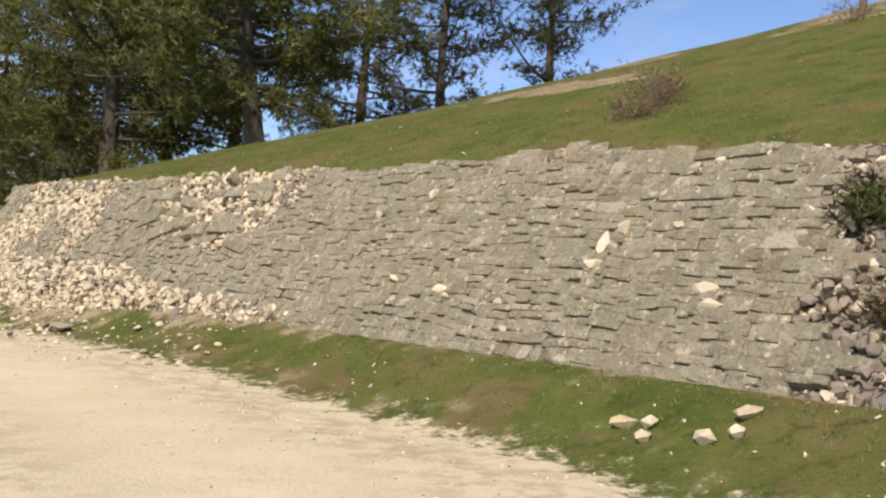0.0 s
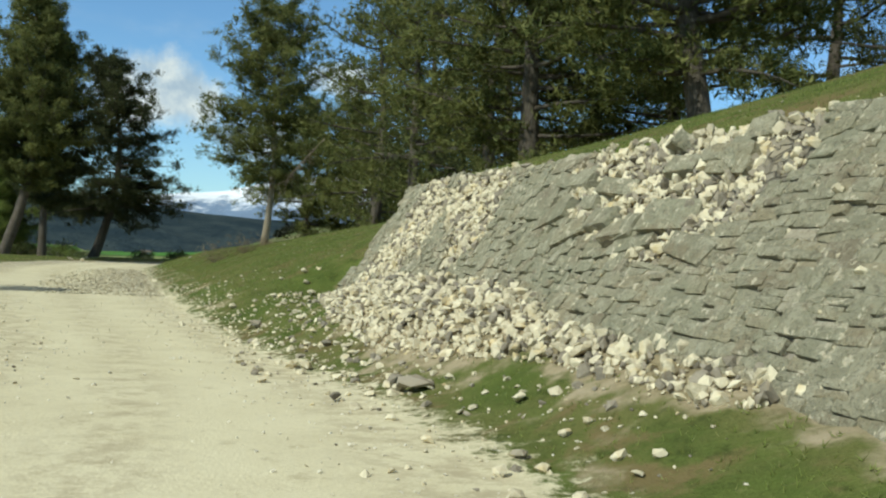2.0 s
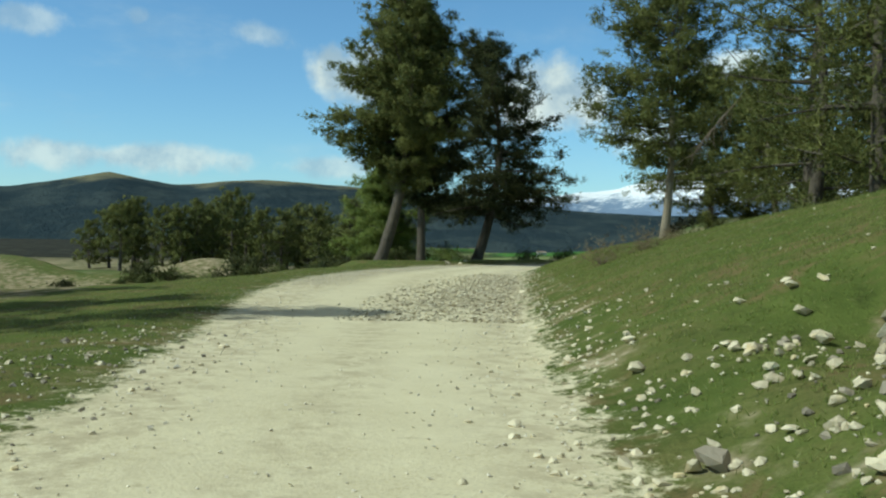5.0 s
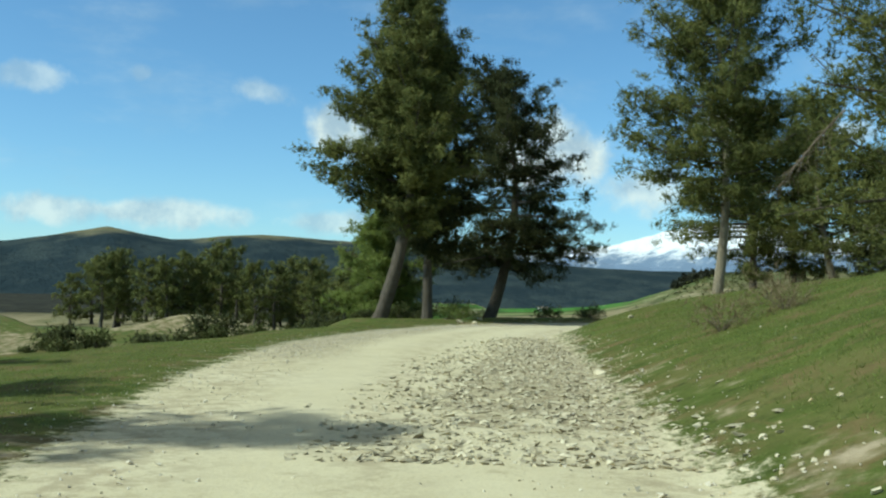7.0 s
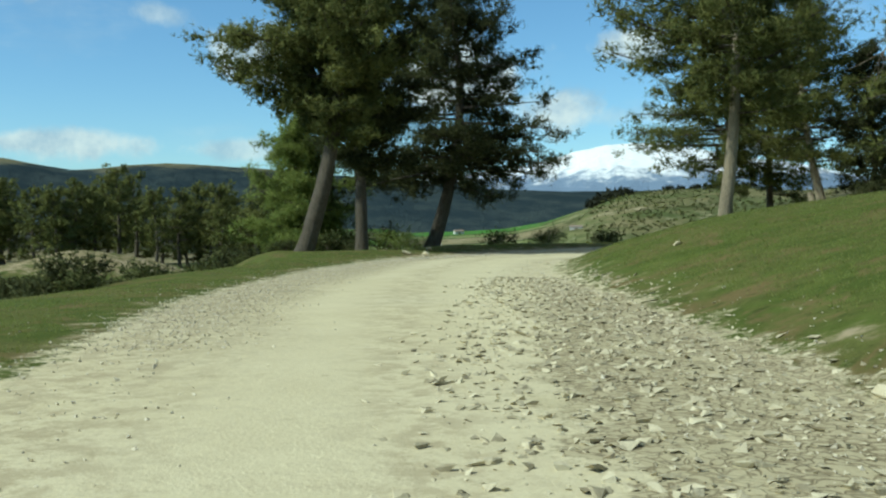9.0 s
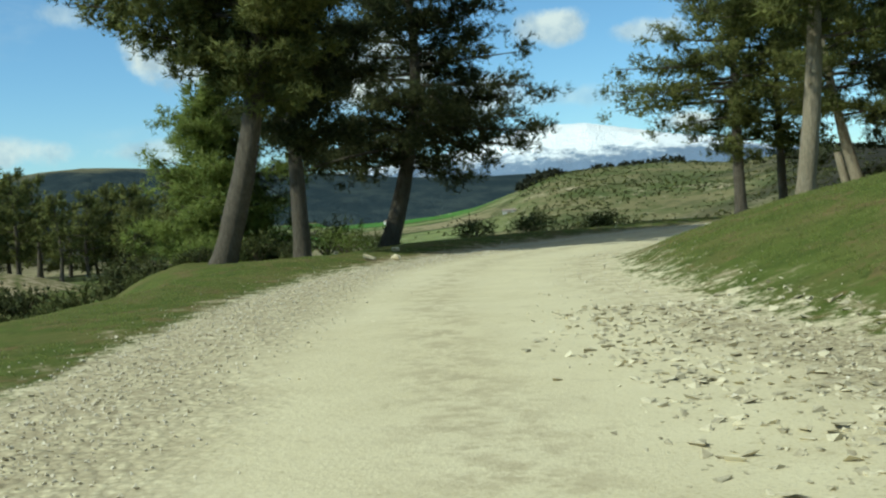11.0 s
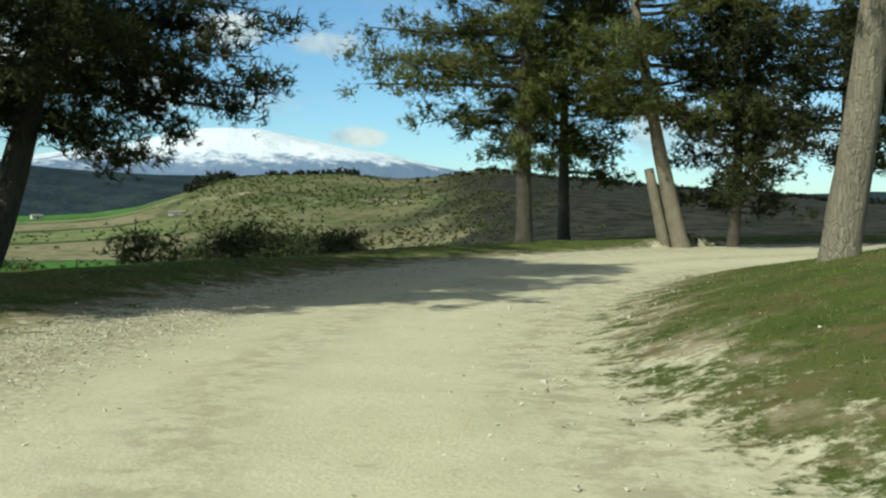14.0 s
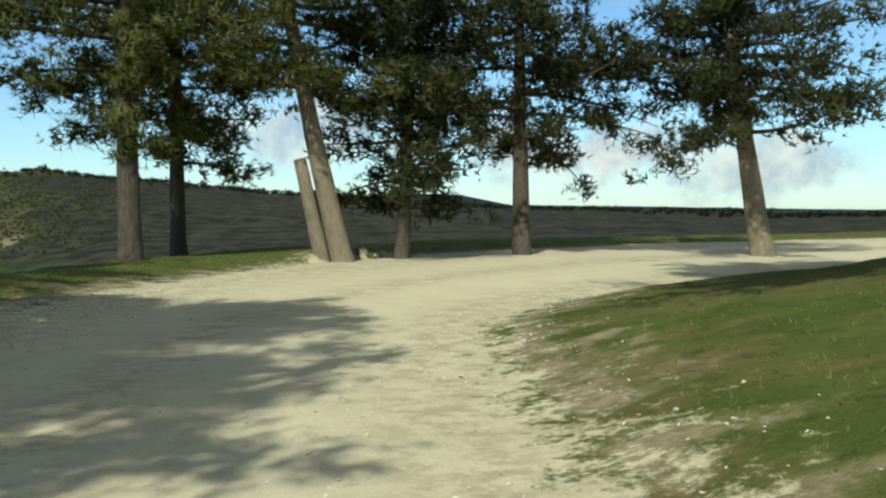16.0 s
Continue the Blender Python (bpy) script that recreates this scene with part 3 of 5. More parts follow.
def hazy_snow_look(n, p):
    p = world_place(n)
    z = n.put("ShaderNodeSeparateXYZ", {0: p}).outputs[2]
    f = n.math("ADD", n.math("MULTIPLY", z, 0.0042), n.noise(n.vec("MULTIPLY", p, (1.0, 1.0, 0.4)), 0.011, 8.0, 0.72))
    # bare rock below the snow is tinted blue to carry distance haze
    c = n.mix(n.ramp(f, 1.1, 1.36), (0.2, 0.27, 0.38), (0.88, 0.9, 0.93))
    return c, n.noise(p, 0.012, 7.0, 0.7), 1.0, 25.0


def distance():
    ridge("backdrop_woods", "dark wooded ridge beyond the valley, distance haze in its colour", ((120, 2.2), (90, 2.4), (73, 2.6), (67.7, 3.66), (64, 3.05), (59, 3.45), (54, 3.2), (46, 2.55), (41, 2.0), (36, 1.75), (30, 1.7), (18, 1.2), (0, 0.8), (-4, 0.95), (-7, 0.9), (-10, 0.3), (-30, 0.0), (-60, 0.4)),
          1300, 2100, -70, hazy_wood_look, 14, 3.0)
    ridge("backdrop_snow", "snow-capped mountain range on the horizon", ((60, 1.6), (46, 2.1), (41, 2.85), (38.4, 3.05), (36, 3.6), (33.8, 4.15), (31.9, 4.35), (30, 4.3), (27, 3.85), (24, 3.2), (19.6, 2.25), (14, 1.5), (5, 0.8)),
          2900, 4300, -60, hazy_snow_look, 60, 9.0)


distance()


# ---- trees ----
def tube(path, radii, sides=8):
    """A tapered tube along points, closed at its end."""
    path, radii = np.asarray(path, float), np.asarray(radii, float)
    d = np.gradient(path, axis=0)
    d /= np.linalg.norm(d, axis=1)[:, None] + 1e-9
    side = np.cross(d, (0.31, 0.12, 0.94) if abs(d[0][2]) < 0.9 else (1.0, 0.2, 0.0))
    side /= np.linalg.norm(side, axis=1)[:, None] + 1e-9
    other = np.cross(d, side)
    t = np.linspace(0, 2 * math.pi, sides, endpoint=False)
    ring = side[:, None] * np.cos(t)[None, :, None] + other[:, None] * np.sin(t)[None, :, None]
    v = (path[:, None] + ring * radii[:, None, None]).reshape(-1, 3)
    i = np.arange(len(path) - 1)[:, None] * sides
    j = np.arange(sides)[None]
    f = np.stack([i + j, i + (j + 1) % sides, i + sides + (j + 1) % sides, i + sides + j], -1).reshape(-1, 4)
    return v, f


def tufts(rng, centres, shade, out, size, blades, width, hearts=None):
    """Needle tufts: thin triangles that spread from each centre. size and width: one for all or one for each centre.
    hearts: the middle of the clump that each tuft belongs to, from which the leaf mass turns outwards."""
    n = len(centres)
    size, width = np.broadcast_to(size, (n,))[:, None, None], np.broadcast_to(width, (n,))[:, None, None]
    way = rng.normal(size=(n, blades, 3)) + out[:, None] * 0.9 + np.array((0, 0, 0.35))
    way /= np.linalg.norm(way, axis=2)[:, :, None]
    across = np.cross(way, rng.normal(size=(n, blades, 3)))
    across /= np.linalg.norm(across, axis=2)[:, :, None] + 1e-9
    long = size * rng.uniform(0.6, 1.3, (n, blades, 1))
    base = centres[:, None] + way * long * 0.05
    soft = centres - (centres - np.array((0, 0, 0.2)) if hearts is None else hearts)
    soft = soft / (np.linalg.norm(soft, axis=1)[:, None] + 1e-6)
    soft = soft[:, None] + 0.55 * rng.normal(size=(n, blades, 3)) + out[:, None] * 0.35
    soft /= np.linalg.norm(soft, axis=2)[:, :, None] + 1e-9
    turn = np.where((np.cross(across, way) * soft).sum(2) < 0, -1.0, 1.0)[:, :, None]
    across = across * turn
    v = np.stack([base - across * width, base + across * width, base + way * long], 2).reshape(-1, 3)
    f = np.arange(len(v)).reshape(-1, 3)
    return v, f, np.repeat(shade, blades * 3), np.repeat(soft.reshape(-1, 3), 3, axis=0)


def pine(place, tall, bare, radius, seed, lean=(0, 0), girth=0.4, shape=None, limbs=46, clumps=12, per=23, size=0.32, width=0.018, mat=NEEDLES, extra=(), label="", swell=1.0, bark=BARK, lift=0.25, drop=0.0, far=False, blades=7, bow=0.45, open_side=None):
    """A pine with a tapering trunk, limbs and a ragged crown of needle tufts. shape: radius along the crown, from its foot to its top. open_side: azimuth towards which the lower limbs are short. extra: limbs of (height, azimuth, length, rise)."""
    rng = np.random.RandomState(seed)
    x, y = place
    root = new("pine_tree")
    root.location = (x, y, height(x, y) - 0.3 - drop)
    tagged(root, label or "tall pine with a rough trunk and ragged green crown", "tree", "pines by the track")
    shape = shape or (0.65, 1.0, 0.95, 0.75, 0.5, 0.22)
    h = np.concatenate([(0, 0.012, 0.03, 0.055), np.linspace(0.09, 1, 13)])
    wob = rng.normal(size=2) * 0.25
    stem = np.c_[lean[0] * h * tall * (1 - bow * h) + wob[0] * np.sin(h * 5), lean[1] * h * tall * (1 - bow * h) + wob[1] * np.sin(h * 4), h * tall]
    girths = girth * (1 - 0.93 * h ** 0.9) * (1 + 0.3 * np.exp(-h * tall / 0.25))
    v, f = tube(stem, girths, 12)
    v += rng.normal(size=v.shape) * girth * 0.035
    child("trunk", mesh_of("trunk", v, f, bark, True), root)
    on_stem = lambda z: np.array([np.interp(z, stem[:, 2], stem[:, k]) for k in range(3)])
    wood, centres, shades, outs, lengths, widths, hearts = [], [], [], [], [], [], []
    plan = []
    for k in range(limbs):
        u = ((k + rng.uniform(-0.6, 1.4)) / limbs)
        u = min(max(u, 0.0), 1.0) ** 0.9
        z = bare + (tall * 0.985 - bare) * u
        reach = radius * np.interp(u, np.linspace(0, 1, len(shape)), shape) * rng.choice((rng.uniform(0.5, 0.8), rng.uniform(0.85, 1.05)), p=(0.3, 0.7))
        plan.append((z, k * 2.39996 + rng.uniform(-0.7, 0.7), reach, lift - 0.36 + rng.uniform(-0.24, 0.3) + 0.75 * u))
    if open_side is not None:
        plan = [(z, az, reach * (0.3 if z < bare + 0.6 * (tall - bare) and math.cos(az - radians(open_side)) > 0.6 else 1.0), up) for z, az, reach, up in plan]
    plan += [(z, radians(az), reach, up) for z, az, reach, up in extra]
    for z, az, reach, up in plan:
        start = on_stem(z)
        t = np.linspace(0, 1, 7)
        flat = np.array((math.cos(az), math.sin(az), 0))
        bend = rng.normal(size=3) * 0.11 * reach
        line = start + flat * (reach * t)[:, None] + np.array((0, 0, 1.0)) * (up * reach * (t ** 1.5 - 0.35 * np.sin(t * math.pi) * 0.5))[:, None] + bend * (t * t)[:, None]
        thick = min(0.11, 0.018 + 0.016 * reach) * (1 - 0.85 * t)
        wood.append([tube(line, thick, 5)])
        count = max(5, int(round(clumps * (0.42 + 0.9 * reach / radius))))
        for c in range(count):
            s = 1.0 - 0.8 * (c / count) ** 0.8 * rng.uniform(0.75, 1.1)
            at = np.array([np.interp(s, t, line[:, k]) for k in range(3)])
            spread = np.clip(rng.normal(size=3), -1.4, 1.4) * np.array((0.58, 0.58, 0.36)) * (0.35 + 0.12 * min(reach, 4.2)) * swell
            if c % 2 and reach > 1:
                wood[-1].append(tube(np.array([at - flat * 0.3, at + spread * 0.5, at + spread]), (0.018, 0.013, 0.006), 3))
            at = at + spread
            n = int(per * rng.uniform(0.6, 1.4))
            # broad sprays inside, fine needles outside
            core = np.arange(n) < 0.38 * n
            way = rng.normal(size=(n, 3))
            way /= np.linalg.norm(way, axis=1)[:, None]
            way *= np.where(core, rng.uniform(0.1, 0.9, n), np.clip(np.abs(rng.normal(size=n)), 0, 1.8) * 0.42 + 0.72)[:, None]
            pts = at + way * np.array((0.54, 0.54, 0.33)) * swell * (0.7 + 0.08 * reach)
            centres.append(pts)
            hearts.append(np.tile(at, (n, 1)))
            lengths.append(np.where(core, size * 0.85, size * 0.68))
            widths.append(np.where(core, width * 1.5, width * 0.72))
            shades.append(np.full(n, rng.uniform(0, 1)))
            o = pts - on_stem(at[2]) * np.array((1, 1, 0)) - np.array((0, 0, at[2] - 0.3))
            outs.append(o / (np.linalg.norm(o, axis=1)[:, None] + 1e-6))
    if far:
        child("branchwork", mesh_of("branchwork", *joined([w for limb in wood for w in limb]), BARK, True), root)
    else:
        for limb in wood:
            child("limb", mesh_of("limb", *joined(limb), BARK, True), root)
    v, f, shade, soft = tufts(rng, np.concatenate(centres), np.concatenate(shades), np.concatenate(outs), np.concatenate(lengths), blades, np.concatenate(widths), np.concatenate(hearts))
    child("crown", mesh_of("crown", v, f, mat, False, {"clump": shade}, soft), root)
    return root


def bush(place, wide, tall, seed, mat=BUSH_LEAF, label="low scrubby evergreen bush", n=70, size=0.16, blades=5, width=0.035, z=None):
    rng = np.random.RandomState(seed)
    root = new("bush")
    root.location = (*place, height(*place) - 0.05 if z is None else z)
    tagged(root, label, "bush", "bushes")
    wood, centres, shades, outs, hearts = [], [], [], [], []
    for k in range(9):
        az, e = k * 2.4, rng.uniform(0.3, 1.0)
        end = np.array((math.cos(az) * wide * 0.5 * (1.1 - 0.6 * e), math.sin(az) * wide * 0.5 * (1.1 - 0.6 * e), tall * (0.35 + 0.55 * e)))
        wood.append(tube(np.array([(0, 0, 0), end * (0.4, 0.4, 0.55), end]), (0.035 * tall, 0.02 * tall, 0.006 * tall), 4))
        for _ in range(n // 9):
            c = end * rng.uniform(0.55, 1.1) + rng.normal(size=3) * np.array((wide * 0.12, wide * 0.12, tall * 0.1))
            c[2] = abs(c[2])
            pts = c + rng.normal(size=(5, 3)) * size * 0.9
            pts[:, 2] = np.abs(pts[:, 2])
            centres.append(pts)
            hearts.append(np.tile(c, (5, 1)))
            shades.append(np.full(5, rng.uniform()))
            o = pts - np.array((0, 0, tall * 0.3))
            outs.append(o / (np.linalg.norm(o, axis=1)[:, None] + 1e-6))
    v, f = joined(wood)
    child("stem", mesh_of("stem", v, f, TWIG, True), root)
    v, f, shade, soft = tufts(rng, np.concatenate(centres), np.concatenate(shades), np.concatenate(outs), size, blades, width, np.concatenate(hearts))
    child("foliage", mesh_of("foliage", v, f, mat, False, {"clump": shade}, soft), root)
    return root


def dead_bough(tree, foot, way, long, seed):
    """A dry, bare bough with hanging twigs, part of a tree."""
    rng = np.random.RandomState(seed)
    t = np.linspace(0, 1, 7)[:, None]
    way = np.array(way, float)
    line = np.array(foot) + way * long * t + np.array((0, 0, -0.12 * long)) * t * t
    bits = [tube(line, 0.05 * (1 - 0.8 * t[:, 0]), 5)]
    for k in range(46):
        i = rng.uniform(0.15, 1.0)
        at = np.array([np.interp(i, t[:, 0], line[:, c]) for c in range(3)])
        d = way * rng.uniform(0.1, 0.7) + rng.normal(size=3) * 0.4 + np.array((0, 0, -0.5))
        reach = rng.uniform(0.3, 1.1)
        bits.append(tube(np.array([at, at + d * reach * 0.5 + rng.normal(size=3) * 0.06, at + d * reach + np.array((0, 0, -0.15))]), (0.014, 0.01, 0.004), 3))
    child("dead_bough", mesh_of("dead_bough", *joined(bits), TWIG, True), tree, "dry leafless hanging bough")


def grove():
    # by the bend, on the valley side
    pine((-58.85, 55.45), 18.6, 5.2, 3.6, 11, per=29, extra=((7.0, 240, 4.2, 0.1), (8.0, 230, 5.0, 0.14), (9.0, 250, 4.9, 0.12), (9.6, 222, 5.0, 0.12), (8.6, 205, 4.6, 0.1), (11.0, 238, 4.5, 0.15), (12.4, 228, 4.2, 0.15)), bow=0.7, lean=(0.22, 0.18), girth=0.42, width=0.021, shape=(0.45, 0.85, 1.0, 1.0, 0.85, 0.6, 0.25), limbs=80, lift=0.5,
         label="tall leaning pine with sunlit crown at the bend")
    pine((-59.8, 59.9), 17.0, 4.2, 3.9, 12, per=27, width=0.021, girth=0.33, limbs=72, mat=SHADED_NEEDLES, lift=0.4, label="pine with a forked trunk between two larger pines")
    pine((-63.9, 68.8), 17.6, 3.6, 4.7, 13, bow=0.98, lean=(0.36, 0.22), girth=0.44, shape=(1.0, 1.0, 0.95, 0.9, 0.8, 0.6, 0.3), limbs=84, clumps=13, mat=SHADED_NEEDLES,
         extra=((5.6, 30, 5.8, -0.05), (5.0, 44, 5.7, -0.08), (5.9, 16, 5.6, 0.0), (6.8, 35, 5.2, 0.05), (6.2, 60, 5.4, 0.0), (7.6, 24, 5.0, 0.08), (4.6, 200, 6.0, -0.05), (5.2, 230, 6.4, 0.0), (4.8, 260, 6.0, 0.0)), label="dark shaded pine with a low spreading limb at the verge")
    pine((-66.5, 61.6), 8.2, 0.5, 3.6, 20, girth=0.2, limbs=54, shape=(1.0, 1.0, 0.9, 0.75, 0.5, 0.25), mat=YOUNG_NEEDLES, label="young bright green pine with low limbs behind the verge")
    pine((-71.5, 66.0), 6.4, 0.4, 3.2, 24, girth=0.18, limbs=40, shape=(1.0, 1.0, 0.9, 0.75, 0.5, 0.25), mat=YOUNG_NEEDLES, label="young bright green pine with low limbs behind the verge")
    # on the bank
    pine((-43.9, 65.4), 19.0, 5.2, 4.4, 14, lean=(0.04, 0.02), girth=0.3, limbs=80, bark=PALE_BARK, lift=0.42, shape=(0.6, 0.95, 1.0, 0.95, 0.9, 0.7, 0.35), extra=((7.2, 215, 5.6, 0.12), (8.0, 235, 5.2, 0.15), (9.5, 205, 5.4, 0.18), (11.0, 220, 5.0, 0.2)),
         label="pine with a pale straight trunk on the grass bank")
    pine((-54.3, 86.9), 16.5, 3.4, 5.0, 15, open_side=-30, girth=0.36, limbs=58, mat=NEEDLES, extra=((7.4, 205, 7.0, 0.1), (8.5, 195, 6.6, 0.12), (6.4, 215, 6.0, 0.0)), label="dark-stemmed pine at the outside of the bend")
    pine((-53.9, 92.4), 15.0, 3.4, 4.0, 16, per=14, blades=6, width=0.024, girth=0.3, limbs=46, label="slender dark pine at the outside of the bend")
    leaning = pine((-48.4, 89.1), 17.0, 5.0, 5.4, 17, lean=(-0.27, 0.02), girth=0.36, limbs=64, bark=PALE_BARK, label="leaning pine with a pale split double trunk")
    h = np.linspace(0, 1, 7)
    v, f = tube(np.c_[-0.62 - np.append(0.72 * h, 0.73), 0.0 * np.append(h, 1) - 0.3, np.append(3.4 * h, 3.42)], np.append(0.24 - 0.05 * h, 0.01), 10)
    child("broken_trunk", mesh_of("broken_trunk", v, f, PALE_BARK, True), leaning, "pale snapped second stem")
    pine((-42.3, 92.4), 16.0, 3.7, 5.2, 18, per=20, blades=6, width=0.025, girth=0.34, limbs=62, mat=SHADED_NEEDLES, label="straight dark pine beside the far bend")
    pine((-46.6, 90.6), 12.5, 1.9, 3.4, 23, per=14, blades=6, width=0.024, girth=0.26, limbs=56, mat=SHADED_NEEDLES, label="dense dark pine behind the leaning pine")
    pine((-34.3, 90.8), 14.5, 4.4, 6.2, 19, lean=(-0.22, 0.0), per=22, blades=6, width=0.025, girth=0.42, limbs=62, mat=SHADED_NEEDLES, bark=PALE_BARK, label="spreading pine with a crooked pale trunk")
    # above the pitched slope
    pine((-6.4, 33.3), 12.5, 2.6, 6.2, 21, lean=(-0.2, 0.05), per=17, blades=6, width=0.024, girth=0.4, limbs=70, label="broad pine with a bent trunk on the meadow crest")
    pine((-14.0, 40.2), 15.5, 1.3, 6.0, 22, per=17, blades=6, width=0.024, girth=0.44, limbs=74, label="broad pine with low limbs on the meadow crest")
    k = 30
    for a, b, tall, rad, bare in ((23.5, 22.5, 17, 4.8, 1.0), (20.5, 26.0, 17, 4.4, 0.8), (27.0, 20.0, 15, 4.0, 1.2), (29.5, 15.0, 14, 4.6, 0.8), (33, 13.5, 14, 5.0, 1.2), (37, 11.0, 14.5, 5.0, 0.8), (41, 13.0, 14, 5.0, 0.6), (45, 9.6, 15, 5.0, 0.6), (49, 11.5, 14.5, 5.0, 0.5), (53, 9.6, 15, 5.0, 0.5),
                                  (58, 11.0, 15, 4.8, 0.5)):
        p = WALL_O + WALL_U * a + WALL_N * b
        wood = pine(tuple(p), tall, bare, rad, k, girth=0.34, limbs=40, clumps=9, per=15, blades=8, width=0.019, swell=1.2, lean=(0.05 * math.sin(k), 0.05 * math.cos(k * 2)), mat=(NEEDLES, SHADED_NEEDLES)[k in (30, 31, 36)],
                    shape=(0.9, 1.0, 1.0, 0.9, 0.75, 0.5, 0.25), label="pine with limbs to the ground along the crest of the bank")
        if a == 53:
            dead_bough(wood, (-1.6, -3.0, 5.6), (-0.5, -0.3, -0.6), 3.6, 5)
        k += 1
    # their shade falls across the track
    pine((-31.6, 12.2), 17.4, 5.0, 3.3, 60, blades=5, width=0.03, clumps=9, per=14, girth=0.4, limbs=40, label="pine standing on the valley side verge")
    pine((-37.9, 11.9), 18.0, 4.0, 4.2, 61, blades=5, width=0.03, clumps=10, per=18, girth=0.34, limbs=56, label="pine standing on the valley side slope")
    pine((-45.0, 15.5), 16.0, 3.0, 4.8, 62, blades=5, width=0.03, clumps=10, per=18, girth=0.34, limbs=56, label="pine standing on the valley side slope")
    pine((-51.5, 18.5), 15.0, 2.4, 4.8, 63, blades=5, width=0.03, clumps=10, per=18, girth=0.34, limbs=56, label="pine standing on the valley side slope")
    # wood on the far side of the hollow
    near = [pine((-140, 112), 9.5, 2.4, 2.9, 70, girth=0.26, limbs=26, clumps=6, per=7, blades=8, size=0.46, width=0.042, label="pine in the small wood across the hollow", far=True),
            pine((-136, 104), 8.0, 1.2, 3.4, 71, girth=0.24, limbs=26, clumps=6, per=7, blades=8, size=0.46, width=0.042, label="rounded pine in the small wood across the hollow", far=True)]
    rng = random.Random(4)
    for k in range(34):
        az, r = radians(52 + 24.5 * (k + rng.uniform(-0.5, 0.5)) / 34), rng.uniform(108, 142)
        p = (-45 - r * math.sin(az), 50 + r * math.cos(az))
        ob = copy_thing(near[k % 2], pose(*p, height(*p) - 0.1, 0, 0, rng.uniform(0, 360)))
        ob.scale = [rng.uniform(1.0, 1.6)] * 3


grove()


# ---- stones ----
def stone_shape(seed, points=11, squash=(1, 1, 1), boxy=0.0):
    """An angular stone: the hull of scattered points, about one metre across."""
    rng = np.random.RandomState(seed)
    bm = bmesh.new()
    if boxy:
        corners = [(sx, sy, sz) for sx in (-1, 1) for sy in (-1, 1) for sz in (-1, 1)]
        for c in corners:
            c = np.array(c) * 0.5
            for k in range(3):
                q = c * 1.0
                q[k] *= rng.uniform(1 - boxy, 1.0 - boxy * 0.2) if k != 1 else rng.uniform(0.9, 0.99)
                q += rng.normal(size=3) * np.array((0.05, 0.03, 0.08))
                bm.verts.new(q)
        for _ in range(3):
            bm.verts.new((rng.uniform(-0.3, 0.3), rng.uniform(0.5, 0.57), rng.uniform(-0.3, 0.3)))
    else:
        for _ in range(points):
            d = rng.normal(size=3)
            bm.verts.new(d / np.linalg.norm(d) * 0.5 * rng.uniform(0.8, 1.15) * np.array(squash))
    res = bmesh.ops.convex_hull(bm, input=bm.verts)
    bmesh.ops.delete(bm, geom=[g for g in res["geom_interior"] if isinstance(g, bmesh.types.BMVert)], context="VERTS")
    bmesh.ops.triangulate(bm, faces=bm.faces)
    bm.verts.index_update()
    v = np.array([q.co[:] for q in bm.verts])
    f = np.array([[q.index for q in p.verts] for p in bm.faces])
    bm.free()
    return v, f


BLOCKS = [stone_shape(100 + k, boxy=0.22) for k in range(20)]
LUMPS = [stone_shape(200 + k, 17, (1, 0.85, 0.65)) for k in range(12)]
BITS = [stone_shape(250 + k, 9, (1, 0.85, 0.65)) for k in range(12)]
CHIPS = [stone_shape(300 + k, 6, (1, 0.8, 0.5)) for k in range(8)]


def turn_of(rng, tilt=3.14):
    return np.array(Euler((rng.uniform(-tilt, tilt), rng.uniform(-tilt, tilt), rng.uniform(-3.14, 3.14))).to_matrix())


def on_wall(a, up, out):
    """A place on the pitched slope: metres along it, up its face and out of it."""
    k = math.hypot(1, BATTER)
    v = np.array((*(WALL_N * BATTER), 1.0)) / k
    w = np.array((*(-WALL_N), BATTER)) / k
    return np.array((*(WALL_O + WALL_U * a), WALL_LOW - 0.02)) + v * up + w * out


